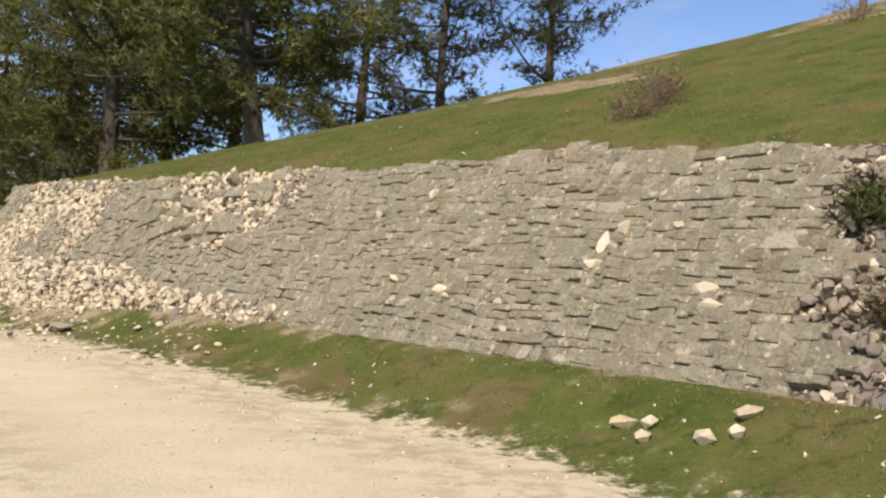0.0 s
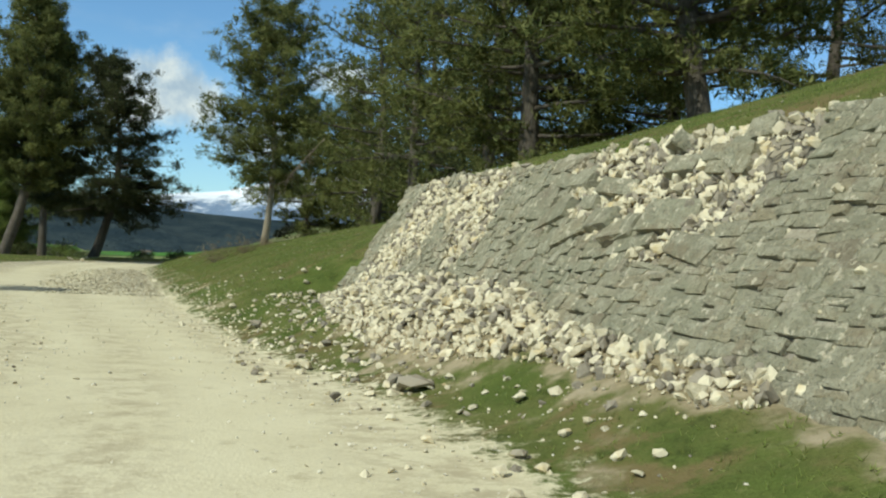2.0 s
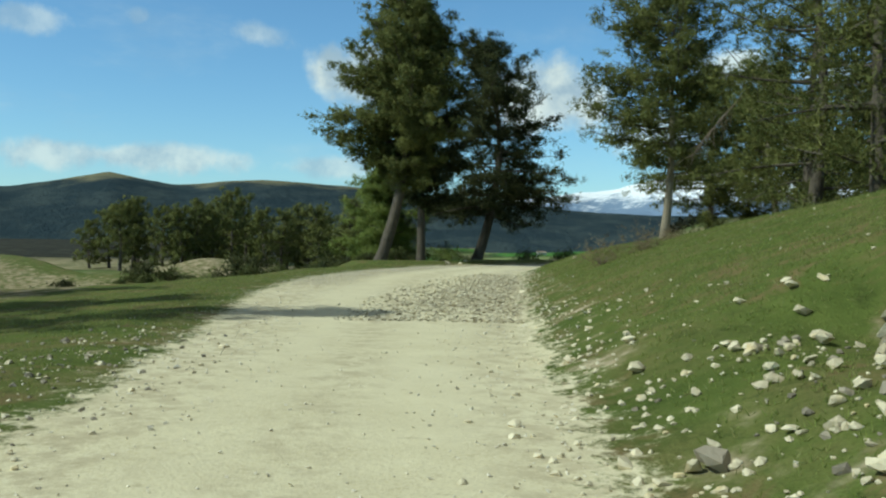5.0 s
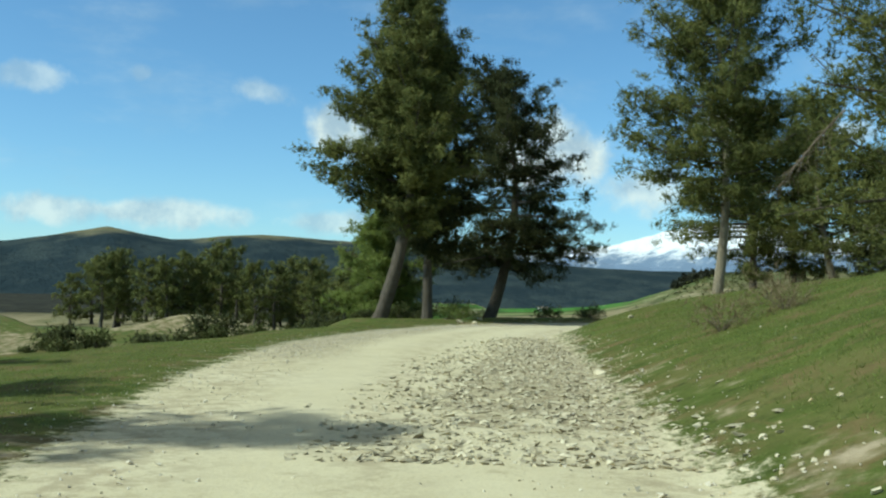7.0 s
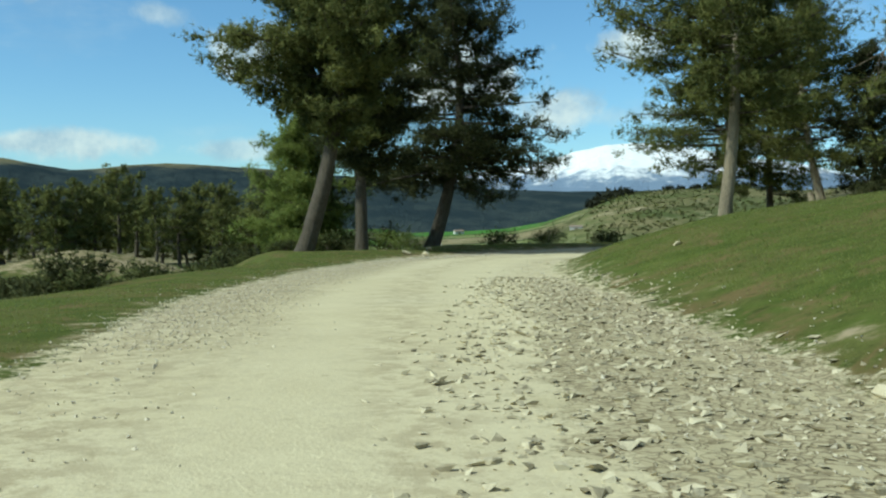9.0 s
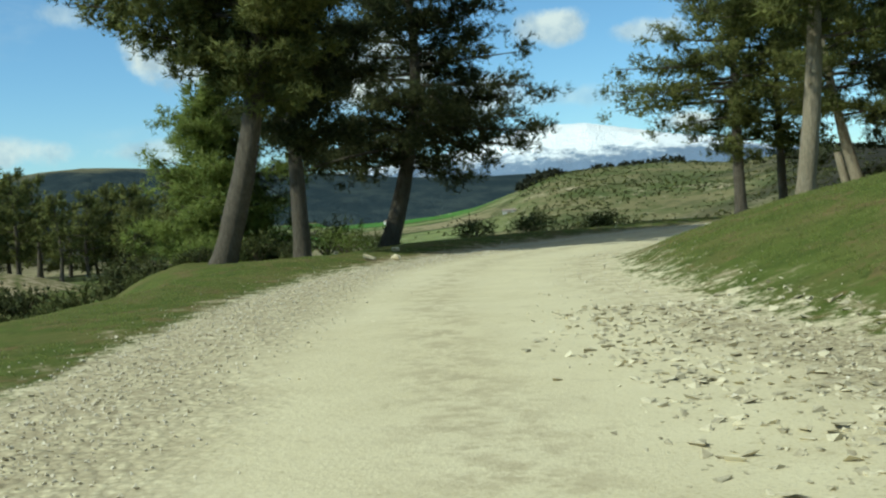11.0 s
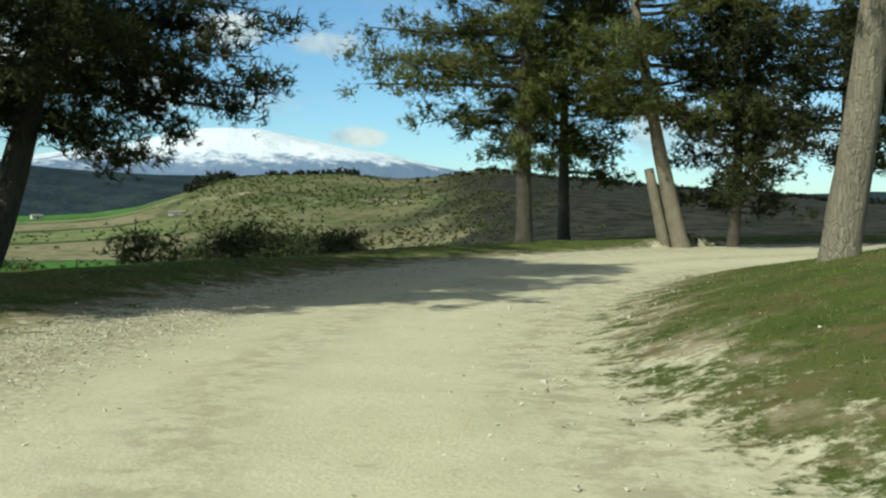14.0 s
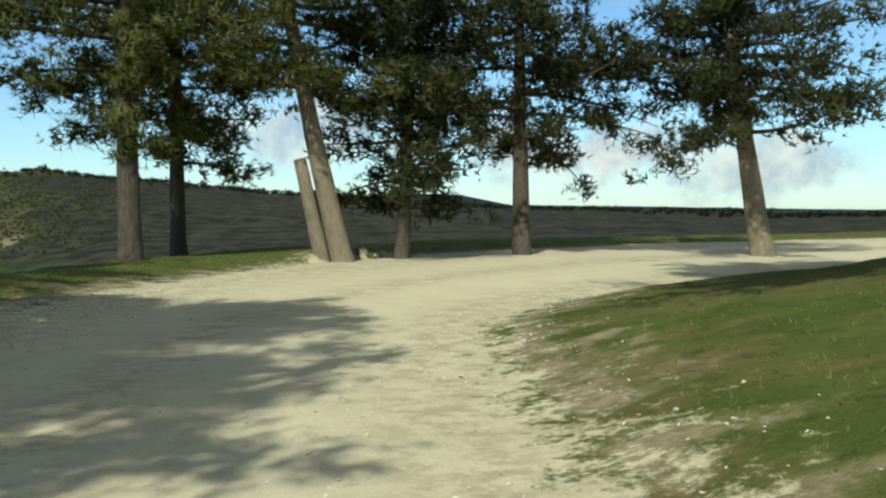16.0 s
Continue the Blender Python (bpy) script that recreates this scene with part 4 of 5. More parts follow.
def pitched_wall():
    root = new("retaining_wall")
    tagged(root, "dry-laid grey limestone slope wall, partly collapsed", "wall", kind="structure")
    k = math.hypot(1, BATTER)
    u, v, w = np.array((*WALL_U, 0)), np.array((*(WALL_N * BATTER), 1.0)) / k, np.array((*(-WALL_N), BATTER)) / k
    frame_of = np.stack([u, w, v], 1)
    long = (WALL_HIGH - WALL_LOW) * k
    rng = np.random.RandomState(8)
    shapes = [mesh_of("stone", *s, WALL_STONE) for s in BLOCKS]
    # the bedded face behind the stones
    ga, gu = np.meshgrid(np.arange(WALL_FROM, WALL_TO + 0.1, 0.13), np.linspace(-0.25, long + 0.04, 27))
    sink = -0.035 + 0.012 * wavy(ga, gu, 0.5) - 0.06 * smooth_step(5.5, 7.5, ga) * smooth_step(17.5, 15, ga)
    sink = sink - 0.1 * smooth_step(-3.6, -4.6, ga) * smooth_step(-0.2, 0.3, wavy(ga, gu, 1.1))
    base = np.array((*WALL_O, WALL_LOW - 0.02))
    pts = base + u * ga.ravel()[:, None] + v * gu.ravel()[:, None] + w * sink.ravel()[:, None]
    cols = ga.shape[1]
    q = (np.arange(26)[:, None] * cols + np.arange(cols - 1)[None]).ravel()
    child("wall_face", mesh_of("wall_face", pts, np.c_[q, q + cols, q + cols + 1, q + 1], STONE_FACE, True), root)
    rest_grey, rest_white, rest_loose, parts = [], [], [], 0
    up = -0.12
    while up < long - 0.02:
        tall = rng.uniform(0.1, 0.2)
        a = WALL_FROM + rng.uniform(0, 0.3)
        while a < WALL_TO + 0.25 * math.sin(up * 5):
            rough = float(smooth_step(6, 9, a))
            wide = (1 - 0.25 * rough) * rng.choice((rng.uniform(0.12, 0.24), rng.uniform(0.22, 0.42)), p=(0.55, 0.45))
            mid, h = a + wide / 2, tall * rng.uniform(0.82, 1.0)
            # where the face has slumped: long runs that lean across it
            lean = np.array([mid * 1.0 - up * 0.55])
            gone = float(wavy(lean, np.array([up * 0.8 + 40.0]), 1.9)[0])
            edge = 6.6 + 0.7 * math.sin(up * 2.1) - 0.45 * up
            broken = float(smooth_step(edge - 0.4, edge + 0.5, mid) * smooth_step(17.6, 16.6, mid))
            high = float(smooth_step(1.0, 2.0, up) * smooth_step(10.5, 8.5, mid))
            slumped = broken * (0.45 + 0.4 * high) + 0.27 * float(smooth_step(-3.7, -4.8, mid))
            missing = slumped > 0.1 and gone + 0.5 < slumped
            rows = 2 if tall > 0.17 and rng.uniform() < 0.4 else 1
            if not missing:
                for half in range(rows):
                    hh = h / rows
                    out = rng.normal() * (0.006 + 0.005 * broken) - (0.165 if rng.uniform() < 0.08 + 0.08 * broken else 0.138)
                    c = on_wall(mid + rng.normal() * 0.01, up + tall * (half + 0.5) / rows + rng.normal() * 0.008 + 0.08 * math.sin(mid * 0.8 + up * 0.7) + 0.05 * math.sin(mid * 2.3 - up * 1.3) + 0.02 * math.sin(mid * 5.1 + up * 2.0), out)
                    turn = frame_of @ np.array(Euler((rng.normal() * 0.025, rng.normal() * 0.06, rng.normal() * 0.02)).to_matrix())
                    big = 1.3 if rng.uniform() < 0.1 else 1.0
                    size = (wide * rng.uniform(1.0, 1.12) * big, 0.3, hh * (rng.uniform(0.8, 0.92) if rng.uniform() < 0.3 else rng.uniform(0.98, 1.1)) * big)
                    i = rng.randint(len(BLOCKS))
                    if -4.2 < mid < 3.6 and parts < 300:
                        ob = child("stone", shapes[i], root)
                        ob.matrix_basis = Matrix.LocRotScale(Vector(c), Matrix(turn.tolist()).to_quaternion(), Vector(size))
                        parts += 1
                    else:
                        q = (BLOCKS[i][0] * np.array(size)) @ turn.T + c
                        rest_grey.append((q, BLOCKS[i][1]))
                if rng.uniform() < 0.34 + 0.4 * broken:
                    # chinking stones in the joints
                    i, d = rng.randint(len(BITS)), rng.uniform(0.03, 0.085)
                    q = (BITS[i][0] * d) @ turn_of(rng).T + on_wall(a + rng.normal() * 0.02, up + rng.uniform(0, tall), rng.uniform(-0.01, 0.012))
                    (rest_white if rng.uniform() < 0.45 + 0.35 * broken else rest_loose).append((q, BITS[i][1]))
            else:
                # loose fill behind the missing facing
                for _ in range(rng.randint(7, 13)):
                    i = rng.randint(len(LUMPS))
                    d = 0.05 + 0.17 * rng.uniform() ** 2.2
                    q = (LUMPS[i][0] * d) @ turn_of(rng).T + on_wall(mid + rng.normal() * 0.14, up + rng.uniform(-0.04, tall + 0.04), rng.uniform(-0.1, 0.0))
                    (rest_white if rng.uniform() < (0.72 if mid > 0 else 0.2) else rest_loose).append((q, LUMPS[i][1]))
            a += wide
        up += tall
    # fresh white scars in the old face
    for a, up, wide, tall in ((-1.71, 1.62, 0.12, 0.34), (-1.9, 1.85, 0.17, 0.17), (-1.72, 1.32, 0.26, 0.13), (1.41, 0.91, 0.2, 0.12), (0.48, 0.83, 0.2, 0.15), (1.63, 2.41, 0.13, 0.18), (2.57, 2.02, 0.11, 0.14),
                              (-3.24, 1.1, 0.25, 0.14), (-3.35, 0.9, 0.22, 0.12), (0.3, 0.72, 0.13, 0.1), (-0.6, 0.7, 0.09, 0.12), (-2.6, 1.9, 0.12, 0.1), (3.4, 1.2, 0.12, 0.1), (4.2, 2.0, 0.14, 0.12), (-0.9, 0.35, 0.1, 0.09)):
        i = rng.randint(len(BLOCKS))
        turn = frame_of @ np.array(Euler((rng.normal() * 0.06, rng.normal() * 0.12, rng.normal() * 0.06)).to_matrix())
        rest_white.append(((LUMPS[i % len(LUMPS)][0] * np.array((1.35 * wide, 0.16, 1.75 * tall))) @ turn.T + on_wall(a, up, 0.015), LUMPS[i % len(LUMPS)][1]))
    # displaced slabs
    for _ in range(26):
        c = on_wall(rng.uniform(5.2, 10.5), rng.uniform(1.3, long), rng.uniform(-0.12, -0.05))
        turn = frame_of @ np.array(Euler((rng.normal() * 0.14, rng.normal() * 0.18, rng.normal() * 0.14)).to_matrix())
        ob = child("slab", shapes[rng.randint(len(BLOCKS))], root)
        ob.matrix_basis = Matrix.LocRotScale(Vector(c), Matrix(turn.tolist()).to_quaternion(), Vector((rng.uniform(0.3, 0.75), 0.28, rng.uniform(0.16, 0.34))))
    # coping of loose stones along the top
    for _ in range(260):
        i, a = rng.randint(len(LUMPS)), rng.uniform(WALL_FROM, WALL_TO)
        if a < 6 and rng.uniform() < 0.5:
            continue
        d = rng.uniform(0.08, 0.24)
        q = (LUMPS[i][0] * d) @ turn_of(rng, 0.6).T + on_wall(a, long + rng.uniform(-0.12, 0.12), rng.uniform(-0.2, -0.04))
        (rest_white if rng.uniform() < (0.7 if a > 6 else 0.2) else rest_loose).append((q, LUMPS[i][1]))
    for name, pieces, mat in (("stone_facing", rest_grey, WALL_STONE), ("rubble_fill", rest_white, WHITE_STONE), ("grey_fill", rest_loose, GREY_STONE)):
        tagged(child(name, mesh_of(name, *joined(pieces), mat), root), kind="stuff")


pitched_wall()


def loose_stones():
    rng = np.random.RandomState(21)
    whites = [mesh_of("boulder", *s, WHITE_STONE) for s in LUMPS]
    greys = [mesh_of("boulder", *s, GREY_STONE) for s in LUMPS]

    def lay(x, y, d, pale, i, lift=0.16):
        ob = new("rock", (whites if pale else greys)[i])
        ob.matrix_basis = Matrix.LocRotScale(Vector((x, y, height(x, y) + d * lift)), Euler((rng.uniform(-0.5, 0.5), rng.uniform(-0.5, 0.5), rng.uniform(0, 6.3))), Vector((d * 1.2, d * 0.95, d * 0.75)))
        return tagged(ob, "broken pale limestone rock lying at the slope" if pale else "weathered grey limestone rock lying at the slope", "rock", "fallen rocks")

    # scree below the slumped part
    small_white, small_grey, parts = [], [], 0
    for k in range(7500):
        a = rng.uniform(3.2, 18.3)
        loose = k % 4 == 0
        b = rng.uniform(-1.35, 0.56) if not loose else -abs(rng.normal()) * 1.15 - 0.2
        x, y = WALL_O + WALL_U * a + WALL_N * b
        deep = float(scree_heap(np.array([a]), np.array([b]))[0])
        if b < -2.8 or (not loose and deep < 0.03) or (loose and rng.uniform() < 0.3 + 0.45 * (a < 8) + 0.45 * (a > 15.5)):
            continue
        d = 0.045 + 0.16 * rng.uniform() ** 2.6
        i = rng.randint(len(LUMPS))
        if parts < 260 and k > 200:
            d = 0.1 + 0.13 * rng.uniform() ** 2
            lay(x, y, d, rng.uniform() < 0.8, i, 0.3)
            parts += 1
            continue
        if loose:
            d *= 0.8
        z = height(x, y) + d * (0.15 if loose else rng.uniform(0.1, 0.45))
        q = (LUMPS[i][0] * d) @ turn_of(rng, 3.14 if not loose else 0.6).T + np.array((x, y, z))
        (small_white if rng.uniform() < 0.74 else small_grey).append((q, LUMPS[i][1]))
    # single rocks
    for x, y, d, pale in ((-6.3, 16.35, 0.42, False), (-6.8, 16.75, 0.24, False), (-53.3, 57.6, 0.4, True), (-53.8, 57.0, 0.42, True), (-55.6, 60.2, 0.36, True), (-57.5, 59.2, 0.3, True), (-36.6, 48.9, 0.22, True), (-27.5, 36.0, 0.28, True), (-15.3, 24.8, 0.18, True), (-14.2, 25.2, 0.16, True), (-13.4, 25.0, 0.2, True), (-13.0, 24.6, 0.18, True), (-13.9, 25.6, 0.15, True), (-11.95, 21.27, 0.3, False), (-14.41, 23.75, 0.24, True), (-13.4, 23.8, 0.19, True), (-13.15, 23.6, 0.13, True), (-12.8, 23.5, 0.16, True), (-12.4, 23.25, 0.14, True), (-12.1, 23.0, 0.17, True), (-13.6, 24.0, 0.1, True), (-12.2, 22.7, 0.11, True), (-13.75, 25.45, 0.17, True), (-13.5, 25.6, 0.14, True)):
        lay(x, y, d, pale, rng.randint(len(LUMPS)), 0.2)
    # pale hewn slabs on the grass below the wall
    slab = mesh_of("slab", LUMPS[4][0] * np.array((1.0, 1.1, 1.5)), LUMPS[4][1], WHITE_STONE)
    for x, y, wide, deep, turn in ((2.51, 7.81, 0.42, 0.16, 30), (1.62, 8.36, 0.3, 0.16, -25), (1.82, 8.2, 0.24, 0.15, 60), (1.72, 8.0, 0.2, 0.14, 10), (2.15, 7.64, 0.26, 0.18, 100), (2.35, 7.55, 0.2, 0.12, 20)):
        ob = new("rock", slab)
        ob.matrix_basis = pose(x, y, height(x, y) + 0.04, 8, -6, turn) @ Matrix.Diagonal((1.1 * wide, deep, 0.15, 1))
        tagged(ob, "pale hewn limestone slab lying on the verge", "rock", "fallen rocks")
    # stones strewn over the grass
    for k in range(330):
        a, b = rng.uniform(-9, 34), abs(rng.normal()) * 5 - 1.9
        if a < 18.5 and -0.3 < b < 1.8:
            continue
        x, y = WALL_O + WALL_U * a + WALL_N * b
        d = rng.uniform(0.03, 0.1) * (1.6 if k % 14 == 0 else 1)
        i = rng.randint(len(CHIPS))
        small_white.append(((CHIPS[i][0] * d) @ turn_of(rng, 0.5).T + np.array((x, y, height(x, y) + d * 0.08)), CHIPS[i][1]))
    near = np.flatnonzero((R_LINE[:, 1] > 15.5) & (R_LINE[:, 1] < 29))
    for k in range(380):
        j = rng.choice(near)
        x, y = R_LINE[j] + (R_LINE[j + 1] - R_LINE[j]) * rng.uniform() + WALL_N * (rng.normal() * 0.5 + 0.35)
        d = rng.uniform(0.03, 0.1) * (1.7 if k % 12 == 0 else 1)
        i = rng.randint(len(LUMPS))
        small_white.append(((LUMPS[i][0] * d) @ turn_of(rng, 0.5).T + np.array((x, y, height(x, y) + d * 0.1)), LUMPS[i][1]))
    for k in range(480):
        t = rng.uniform(0, 1)
        x, y = -11.5 - 11 * t + rng.normal() * 0.8, 14.6 + 8.6 * t + rng.normal() * 0.6 - 0.5
        d = rng.uniform(0.025, 0.09) * (1.9 if k % 14 == 0 else 1)
        i = rng.randint(len(LUMPS))
        (small_grey if k % 3 == 0 else small_white).append(((LUMPS[i][0] * d) @ turn_of(rng, 0.5).T + np.array((x, y, height(x, y) + d * 0.1)), LUMPS[i][1]))
    tagged(new("rubble", mesh_of("rubble", *joined(small_white), WHITE_STONE)), "small broken white stones scattered over grass and scree", "rubble", kind="stuff")
    tagged(new("grey_rubble", mesh_of("grey_rubble", *joined(small_grey), GREY_STONE)), "small weathered grey stones in the scree", "rubble", kind="stuff")
    # gravel along the edges of the track and the stony strip
    bits, dark_bits = [], []
    for line, sign, count in ((R_LINE, 1, 6500), (L_LINE, -1, 7000)):
        seg = np.linalg.norm(np.diff(line, axis=0), axis=1)
        pos = np.concatenate([[0], np.cumsum(seg)])
        lo, hi = 50, pos[-1] - 75
        t = rng.uniform(lo, hi, count)
        x, y = np.interp(t, pos, line[:, 0]), np.interp(t, pos, line[:, 1])
        off = rng.normal(size=count) * 0.8 - 0.55
        tx, ty = np.interp(t + 0.5, pos, line[:, 0]) - x, np.interp(t + 0.5, pos, line[:, 1]) - y
        ln = np.hypot(tx, ty)
        x, y = x + sign * off * ty / ln, y - sign * off * tx / ln
        z, _ = land(x, y)
        for k in range(count):
            d = rng.uniform(0.02, 0.06) * (2.0 if k % 20 == 0 else 1)
            i = k % len(CHIPS)
            bits.append(((CHIPS[i][0] * d) @ turn_of(rng, 0.6).T + np.array((x[k], y[k], z[k] + d * 0.1)), CHIPS[i][1]))
    seg = np.concatenate([[0], np.cumsum(np.linalg.norm(np.diff(L_LINE, axis=0), axis=1))])
    t = rng.uniform(106, 160, 9000)
    x, y = np.interp(t, seg, L_LINE[:, 0]), np.interp(t, seg, L_LINE[:, 1])
    ux, uy = np.interp(t + 0.5, seg, L_LINE[:, 0]) - x, np.interp(t + 0.5, seg, L_LINE[:, 1]) - y
    off = rng.uniform(-0.3, 1.0, 9000) + np.abs(rng.normal(size=9000)) * 0.8
    x, y = x + off * uy / np.hypot(ux, uy), y - off * ux / np.hypot(ux, uy)
    z, _ = land(x, y)
    for k in range(9000):
        d = rng.uniform(0.02, 0.065)
        i = k % len(CHIPS)
        bits.append(((CHIPS[i][0] * d) @ turn_of(rng, 0.6).T + np.array((x[k], y[k], z[k] + d * 0.14)), CHIPS[i][1]))
    for k in range(6500):
        a = 27 + 27 * rng.uniform() ** 1.25
        s = rng.uniform(-0.1, np.interp(a, [40, 57], [3.4, 2.0])) + rng.normal() * 0.35
        j = int(np.argmin(np.abs((R_LINE - WALL_O) @ WALL_U - a) + 999 * (R_LINE[:, 1] > 60)))
        x, y = R_LINE[j] - WALL_N * s + WALL_U * (a - (R_LINE[j] - WALL_O) @ WALL_U)
        d = 0.04 + 0.15 * rng.uniform() ** 2
        i = k % len(CHIPS)
        dark_bits.append(((CHIPS[i][0] * d * np.array((1.2, 1, 0.7))) @ turn_of(rng, 0.4).T + np.array((x, y, height(x, y) + d * 0.04)), CHIPS[i][1]))
    tagged(new("stony_patch", mesh_of("stony_patch", *joined(dark_bits), PATCH_STONE)), "dense brownish broken stones bedded in the track side", "gravel", kind="stuff")
    tagged(new("gravel", mesh_of("gravel", *joined(bits), ROAD_STONE)), "loose pale gravel along the track edges", "gravel", kind="stuff")


loose_stones()


# ---- low growth ----
def grass():
    rng = np.random.RandomState(31)
    n = 60000
    a, b = rng.uniform(-9, 75, n), np.abs(rng.normal(size=n)) * 5 - 2.0
    right = WALL_O + WALL_U * a[:, None] + WALL_N * b[:, None]
    m = 26000
    seg = np.concatenate([[0], np.cumsum(np.linalg.norm(np.diff(L_LINE, axis=0), axis=1))])
    t = rng.uniform(70, 195, m)
    off = np.abs(rng.normal(size=m)) * 3.5
    left = np.c_[np.interp(t, seg, L_LINE[:, 0]) - off * 0.74, np.interp(t, seg, L_LINE[:, 1]) + off * 0.1 - off * 0.5 * (t < 120)]
    p = np.concatenate([right, left])
    z, cover = land(p[:, 0], p[:, 1])
    ra, rb = (p - WALL_O) @ WALL_U, (p - WALL_O) @ WALL_N
    keep = (cover["road"] < 0.32) & ~((ra < 18.6) & (rb > -0.1) & (rb < 1.75)) & (rng.uniform(size=len(p)) > cover["soil"] * 1.2)
    p, z = p[keep], z[keep]
    c = np.c_[p, z - 0.01]
    shade = np.clip(0.5 + 0.5 * wavy(p[:, 0], p[:, 1], 2.0) + rng.normal(size=len(p)) * 0.15, 0, 1)
    v, f, s, _ = tufts(rng, c, shade, np.tile((0, 0, 1.0), (len(c), 1)), 0.06, 3, 0.006)
    me = mesh_of("grass", v, f, GRASS_BLADE, False, {"clump": s})
    tagged(new("grass", me), "short grazed green grass on the banks", "grass", kind="stuff")


grass()


def scrub():
    for k, (x, y, wide, tall) in enumerate(((-26.0, 37.6, 1.0, 0.5), (-25.2, 38.4, 0.9, 0.45), (-30.25, 46.77, 0.8, 0.55))):
        bush((x, y), wide, tall, 400 + k, DRY_GRASS, "dry leafless brown scrub on the bank", 36, 0.2, 5, 0.005)
    for k, (x, y, wide, tall) in enumerate(((3.2, 15.3, 0.9, 0.5), (2.75, 14.6, 0.8, 0.35), (3.5, 16.2, 0.6, 0.4), (9.2, 22.6, 1.0, 0.4))):
        bush((x, y), wide, tall, 410 + k, DRY_GRASS, "dry brown thorny scrub on the meadow", 45, 0.13, 5, 0.005)
    for k, (a, up, wide) in enumerate(((-5.2, 1.0, 0.5), (-4.6, 2.1, 0.35), (-5.6, 1.7, 0.45), (-6.0, 0.8, 0.5))):
        q = on_wall(a, up, 0.0)
        bush(tuple(q[:2]), wide * 0.75, 0.2, 420 + k, (DRY_GRASS, BUSH_LEAF, DRY_GRASS)[k % 3], "weeds growing from the broken part of the wall", 60, 0.12, 6, 0.012, z=q[2] - 0.1)
    for k, (x, y, wide, tall) in enumerate(((-62.3, 64.6, 2.0, 1.2), (-65.2, 66.4, 2.4, 1.6), (-66.5, 71.0, 2.2, 1.3), (-61.2, 72.0, 1.8, 0.9), (-63.5, 58.6, 2.0, 1.1), (-60.0, 75.0, 2.0, 0.9), (-58.8, 79.5, 1.8, 0.8))):
        bush((x, y), wide, tall, 440 + k, YOUNG_NEEDLES if k in (0, 4) else BUSH_LEAF, "low green scrub behind the grassy verge", 80, 0.2, 6, 0.016)
    # valley side
    rng = random.Random(9)
    first = [bush((-70, 62), 2.6, 1.7, 430, label="evergreen scrub on the slope below the track", n=54, size=0.3, width=0.055),
             bush((-72, 66), 2.0, 1.2, 431, label="evergreen scrub on the slope below the track", n=54, size=0.28, width=0.055),
             bush((-79, 112), 3.4, 2.2, 432, label="tall evergreen scrub on the slope below the track", n=72, size=0.36, width=0.06, mat=SHADED_NEEDLES)]
    spots = []
    for _ in range(210):
        x, y = rng.uniform(-85, -40), rng.uniform(30, 62)
        l = -float(side_distance(np.array([x]), np.array([y]), L_LINE)[0])
        if 5.5 < l < 32:
            spots.append((x, y, rng.uniform(0.25, 0.6)))
    for k in range(56):
        az, r = radians(22.5 + 11 * (k + rng.uniform(-1, 1)) / 56), rng.uniform(126, 166)
        spots.append((-45.0 - r * math.sin(az), 50.0 + r * math.cos(az), 2.1))
    spots += [(rng.uniform(-78, -66), rng.uniform(58, 80), 0.7) for _ in range(12)]
    for k, (x, y, big) in enumerate(spots):
        ob = copy_thing(first[2 if big > 2 else k % 3], pose(x, y, height(x, y) - 0.08, 0, 0, rng.uniform(0, 360)))
        ob.scale = [big * rng.uniform(0.6, 1.2)] * 3


scrub()


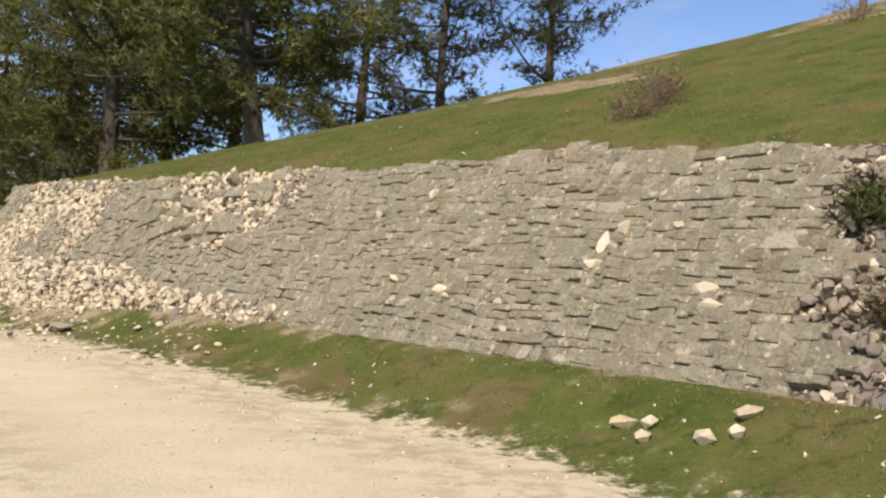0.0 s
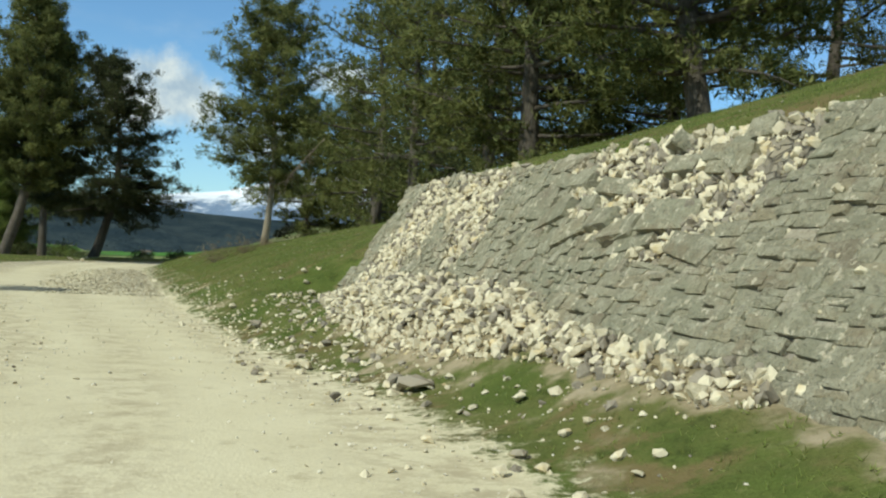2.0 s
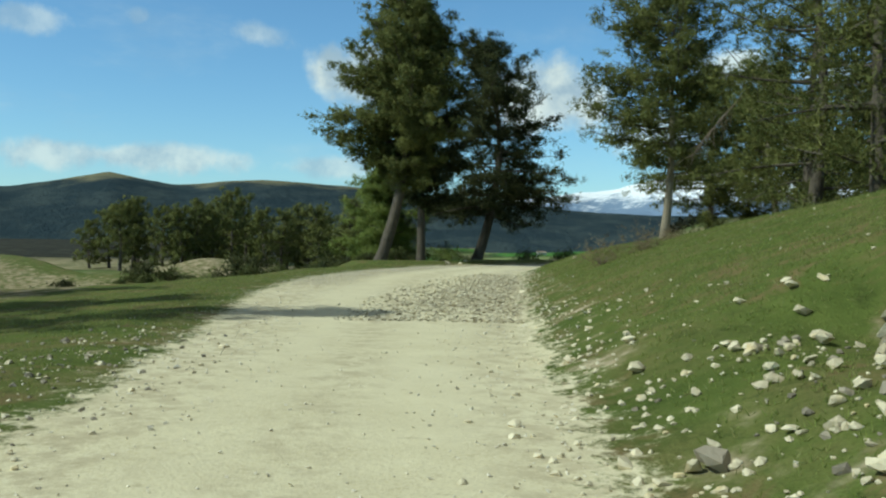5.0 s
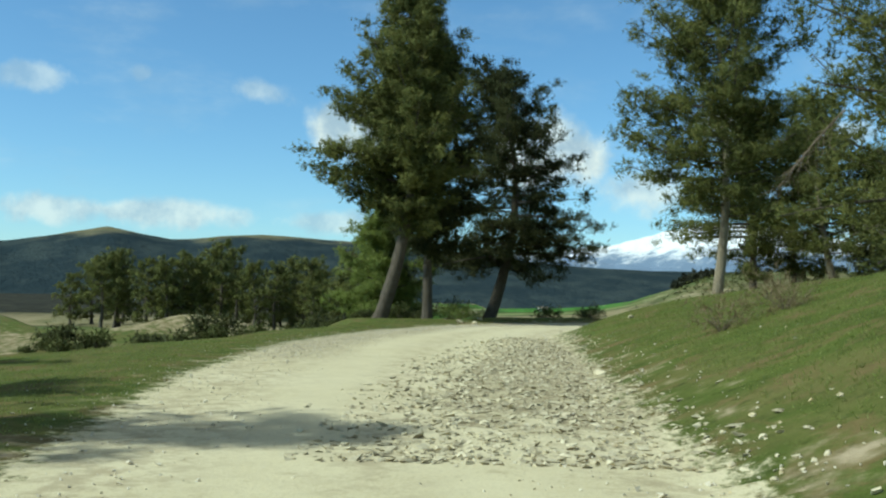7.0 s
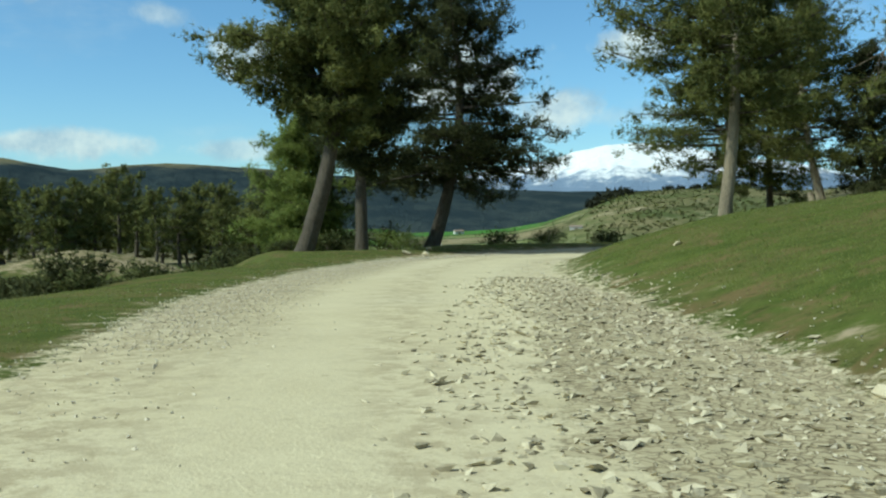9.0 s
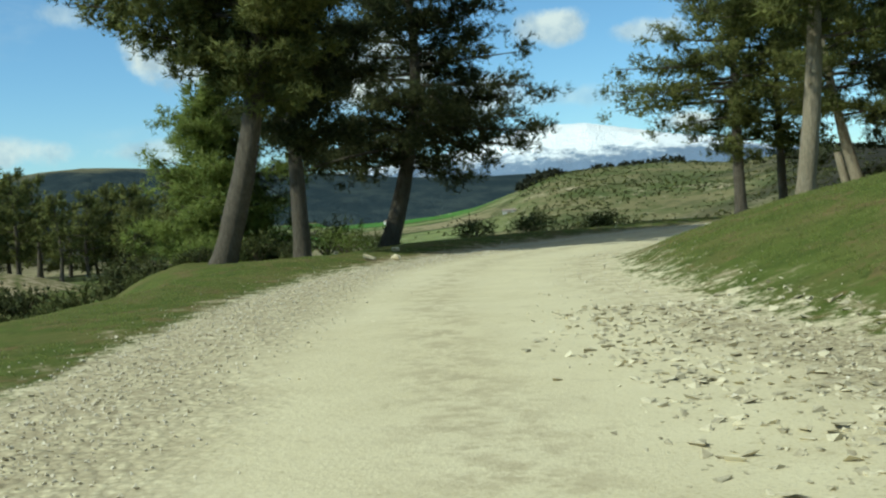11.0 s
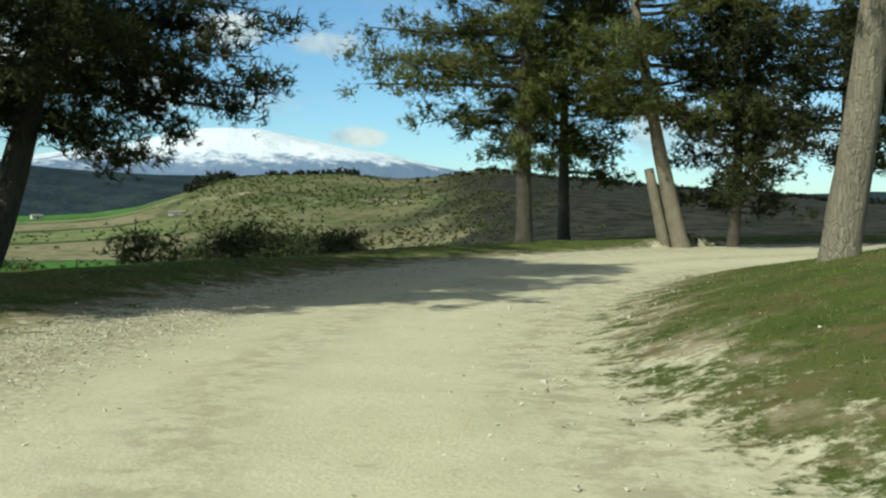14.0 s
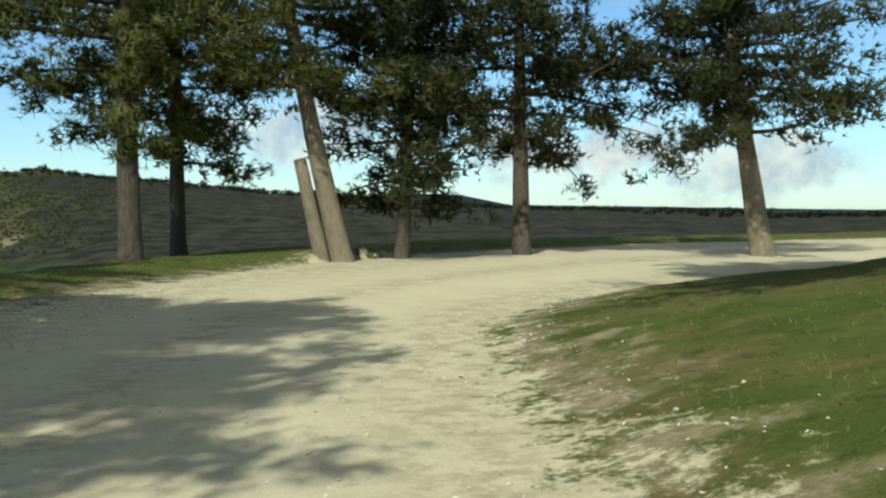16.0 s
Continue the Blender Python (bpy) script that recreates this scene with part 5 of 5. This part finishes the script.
def hillside():
    """Far scrub and trees of the hills across the valley."""
    rng = np.random.RandomState(77)

    def clumps(name, label, mat, n, az0, az1, r0, r1, low, high, patchy, fade=(-99, -98)):
        az, r = rng.uniform(az0, az1, n), rng.uniform(r0, r1, n)
        x, y = -45 - r * np.sin(np.radians(az)), 50 + r * np.cos(np.radians(az))
        keep = (rng.uniform(size=n) < smooth_step(patchy - 0.5, patchy + 0.5, wavy(x, y, 55.0))) & (rng.uniform(size=n) < smooth_step(fade[0], fade[1], az))
        if az1 - az0 > 15:
            keep &= rng.uniform(size=n) < smooth_step(az0, az0 + 9, az)
        x, y = x[keep], y[keep]
        z, _ = land(x, y)
        big = low + (high - low) * rng.uniform(size=len(x)) ** 2
        c = np.repeat(np.c_[x, y, z + big * 0.3], 5, axis=0) + rng.normal(size=(5 * len(x), 3)) * np.repeat(big, 5)[:, None] * np.array((0.45, 0.45, 0.25))
        v, f, s, soft = tufts(rng, c, np.repeat(rng.uniform(size=len(x)), 5), np.tile((0, 0, 0.5), (len(c), 1)), 0.55 * high, 6, 0.14 * high)
        tagged(new(name, mesh_of(name, v, f, mat, False, {"clump": s}, soft)), label, "scrub", kind="stuff")

    clumps("hillside_scrub", "olive green scrub over the sunny far hillside", FAR_SCRUB, 5200, 9, 40, 300, 650, 0.3, 1.2, -0.1, (37, 30))
    clumps("field_hedges", "dark green hedges between the valley fields", BUSH_LEAF, 1300, 29, 50, 150, 460, 0.4, 1.3, 0.3)
    clumps("dark_scrub", "dark evergreen scrub in patches on the far hillside", NEEDLES, 1400, 9, 40, 310, 650, 0.5, 1.6, 0.2, (36, 29))
    clumps("far_wood", "wood on the far hillside, cloud shade painted in its dark colour", SHADED_WOOD_LEAF, 1500, -60, 24, 540, 660, 1.0, 3.0, -0.6, (22, 14))
    clumps("crest_trees", "row of dark trees along the far hill crest", SHADED_WOOD_LEAF, 26, 24.0, 29.5, 605, 640, 1.6, 4.6, -1.0)
    clumps("crest_wood", "small dark wood on the far hill shoulder", SHADED_WOOD_LEAF, 60, 31.5, 34, 600, 640, 3.0, 5.5, -1.0)


hillside()


def farm_shed(x, y, long, deep, tall, turn):
    """A small whitewashed shed with a low pitched roof."""
    root = new("farm_shed")
    root.matrix_basis = pose(x, y, height(x, y) - 0.4, 0, 0, turn)
    tagged(root, "small whitewashed farm shed among the valley fields", "shed", "valley sheds")
    a, b = long / 2, deep / 2
    v = [(-a, -b, 0), (a, -b, 0), (a, b, 0), (-a, b, 0), (-a, -b, tall), (a, -b, tall), (a, b, tall), (-a, b, tall), (-a, 0, tall * 1.4), (a, 0, tall * 1.4)]
    f = [(0, 1, 5), (0, 5, 4), (2, 3, 7), (2, 7, 6), (1, 2, 6), (1, 6, 5), (5, 6, 9), (3, 0, 4), (3, 4, 7), (7, 4, 8)]
    child("wall", mesh_of("wall", v, f, WHITEWASH), root)
    for side in (-1, 1):
        e = [(sx * a * 1.06, side * y0, z0 + dz) for dz in (0.0, 0.18) for y0, z0 in ((0.0, tall * 1.4 + 0.02), (b * 1.15, tall * 0.96)) for sx in (-1, 1)]
        child("roof", mesh_of("roof", e, [(0, 1, 3, 2), (4, 6, 7, 5), (0, 4, 5, 1), (2, 3, 7, 6), (0, 2, 6, 4), (1, 5, 7, 3)], ROOF_TILE), root)
    o = [(-0.9, -b - 0.06, 0), (0.9, -b - 0.06, 0), (0.9, -b - 0.06, tall * 0.7), (-0.9, -b - 0.06, tall * 0.7), (-0.9, -b + 0.1, 0), (0.9, -b + 0.1, 0), (0.9, -b + 0.1, tall * 0.7), (-0.9, -b + 0.1, tall * 0.7)]
    child("door", mesh_of("door", o, [(0, 1, 2, 3), (0, 4, 5, 1), (1, 5, 6, 2), (2, 6, 7, 3), (3, 7, 4, 0)], TWIG), root)


for place in ((-312.0, 436.0, 6.5, 3.6, 1.9, 35), (-450.0, 500.0, 6.0, 4.0, 2.2, 60)):
    farm_shed(*place)


def fence_post():
    x, y = 9.75, 23.35
    root = new("fence_post")
    root.location = (x, y, height(x, y) - 0.1)
    tagged(root, "weathered wooden post standing on the meadow crest", "post")
    v, f = tube(np.array([(0, 0, 0), (0.02, 0, 0.5), (0.03, 0.01, 0.95), (0.03, 0.01, 1.0), (0.03, 0.01, 1.01)]), (0.1, 0.095, 0.09, 0.07, 0.01), 9)
    child("shaft", mesh_of("shaft", v, f, TWIG, True), root)


fence_post()
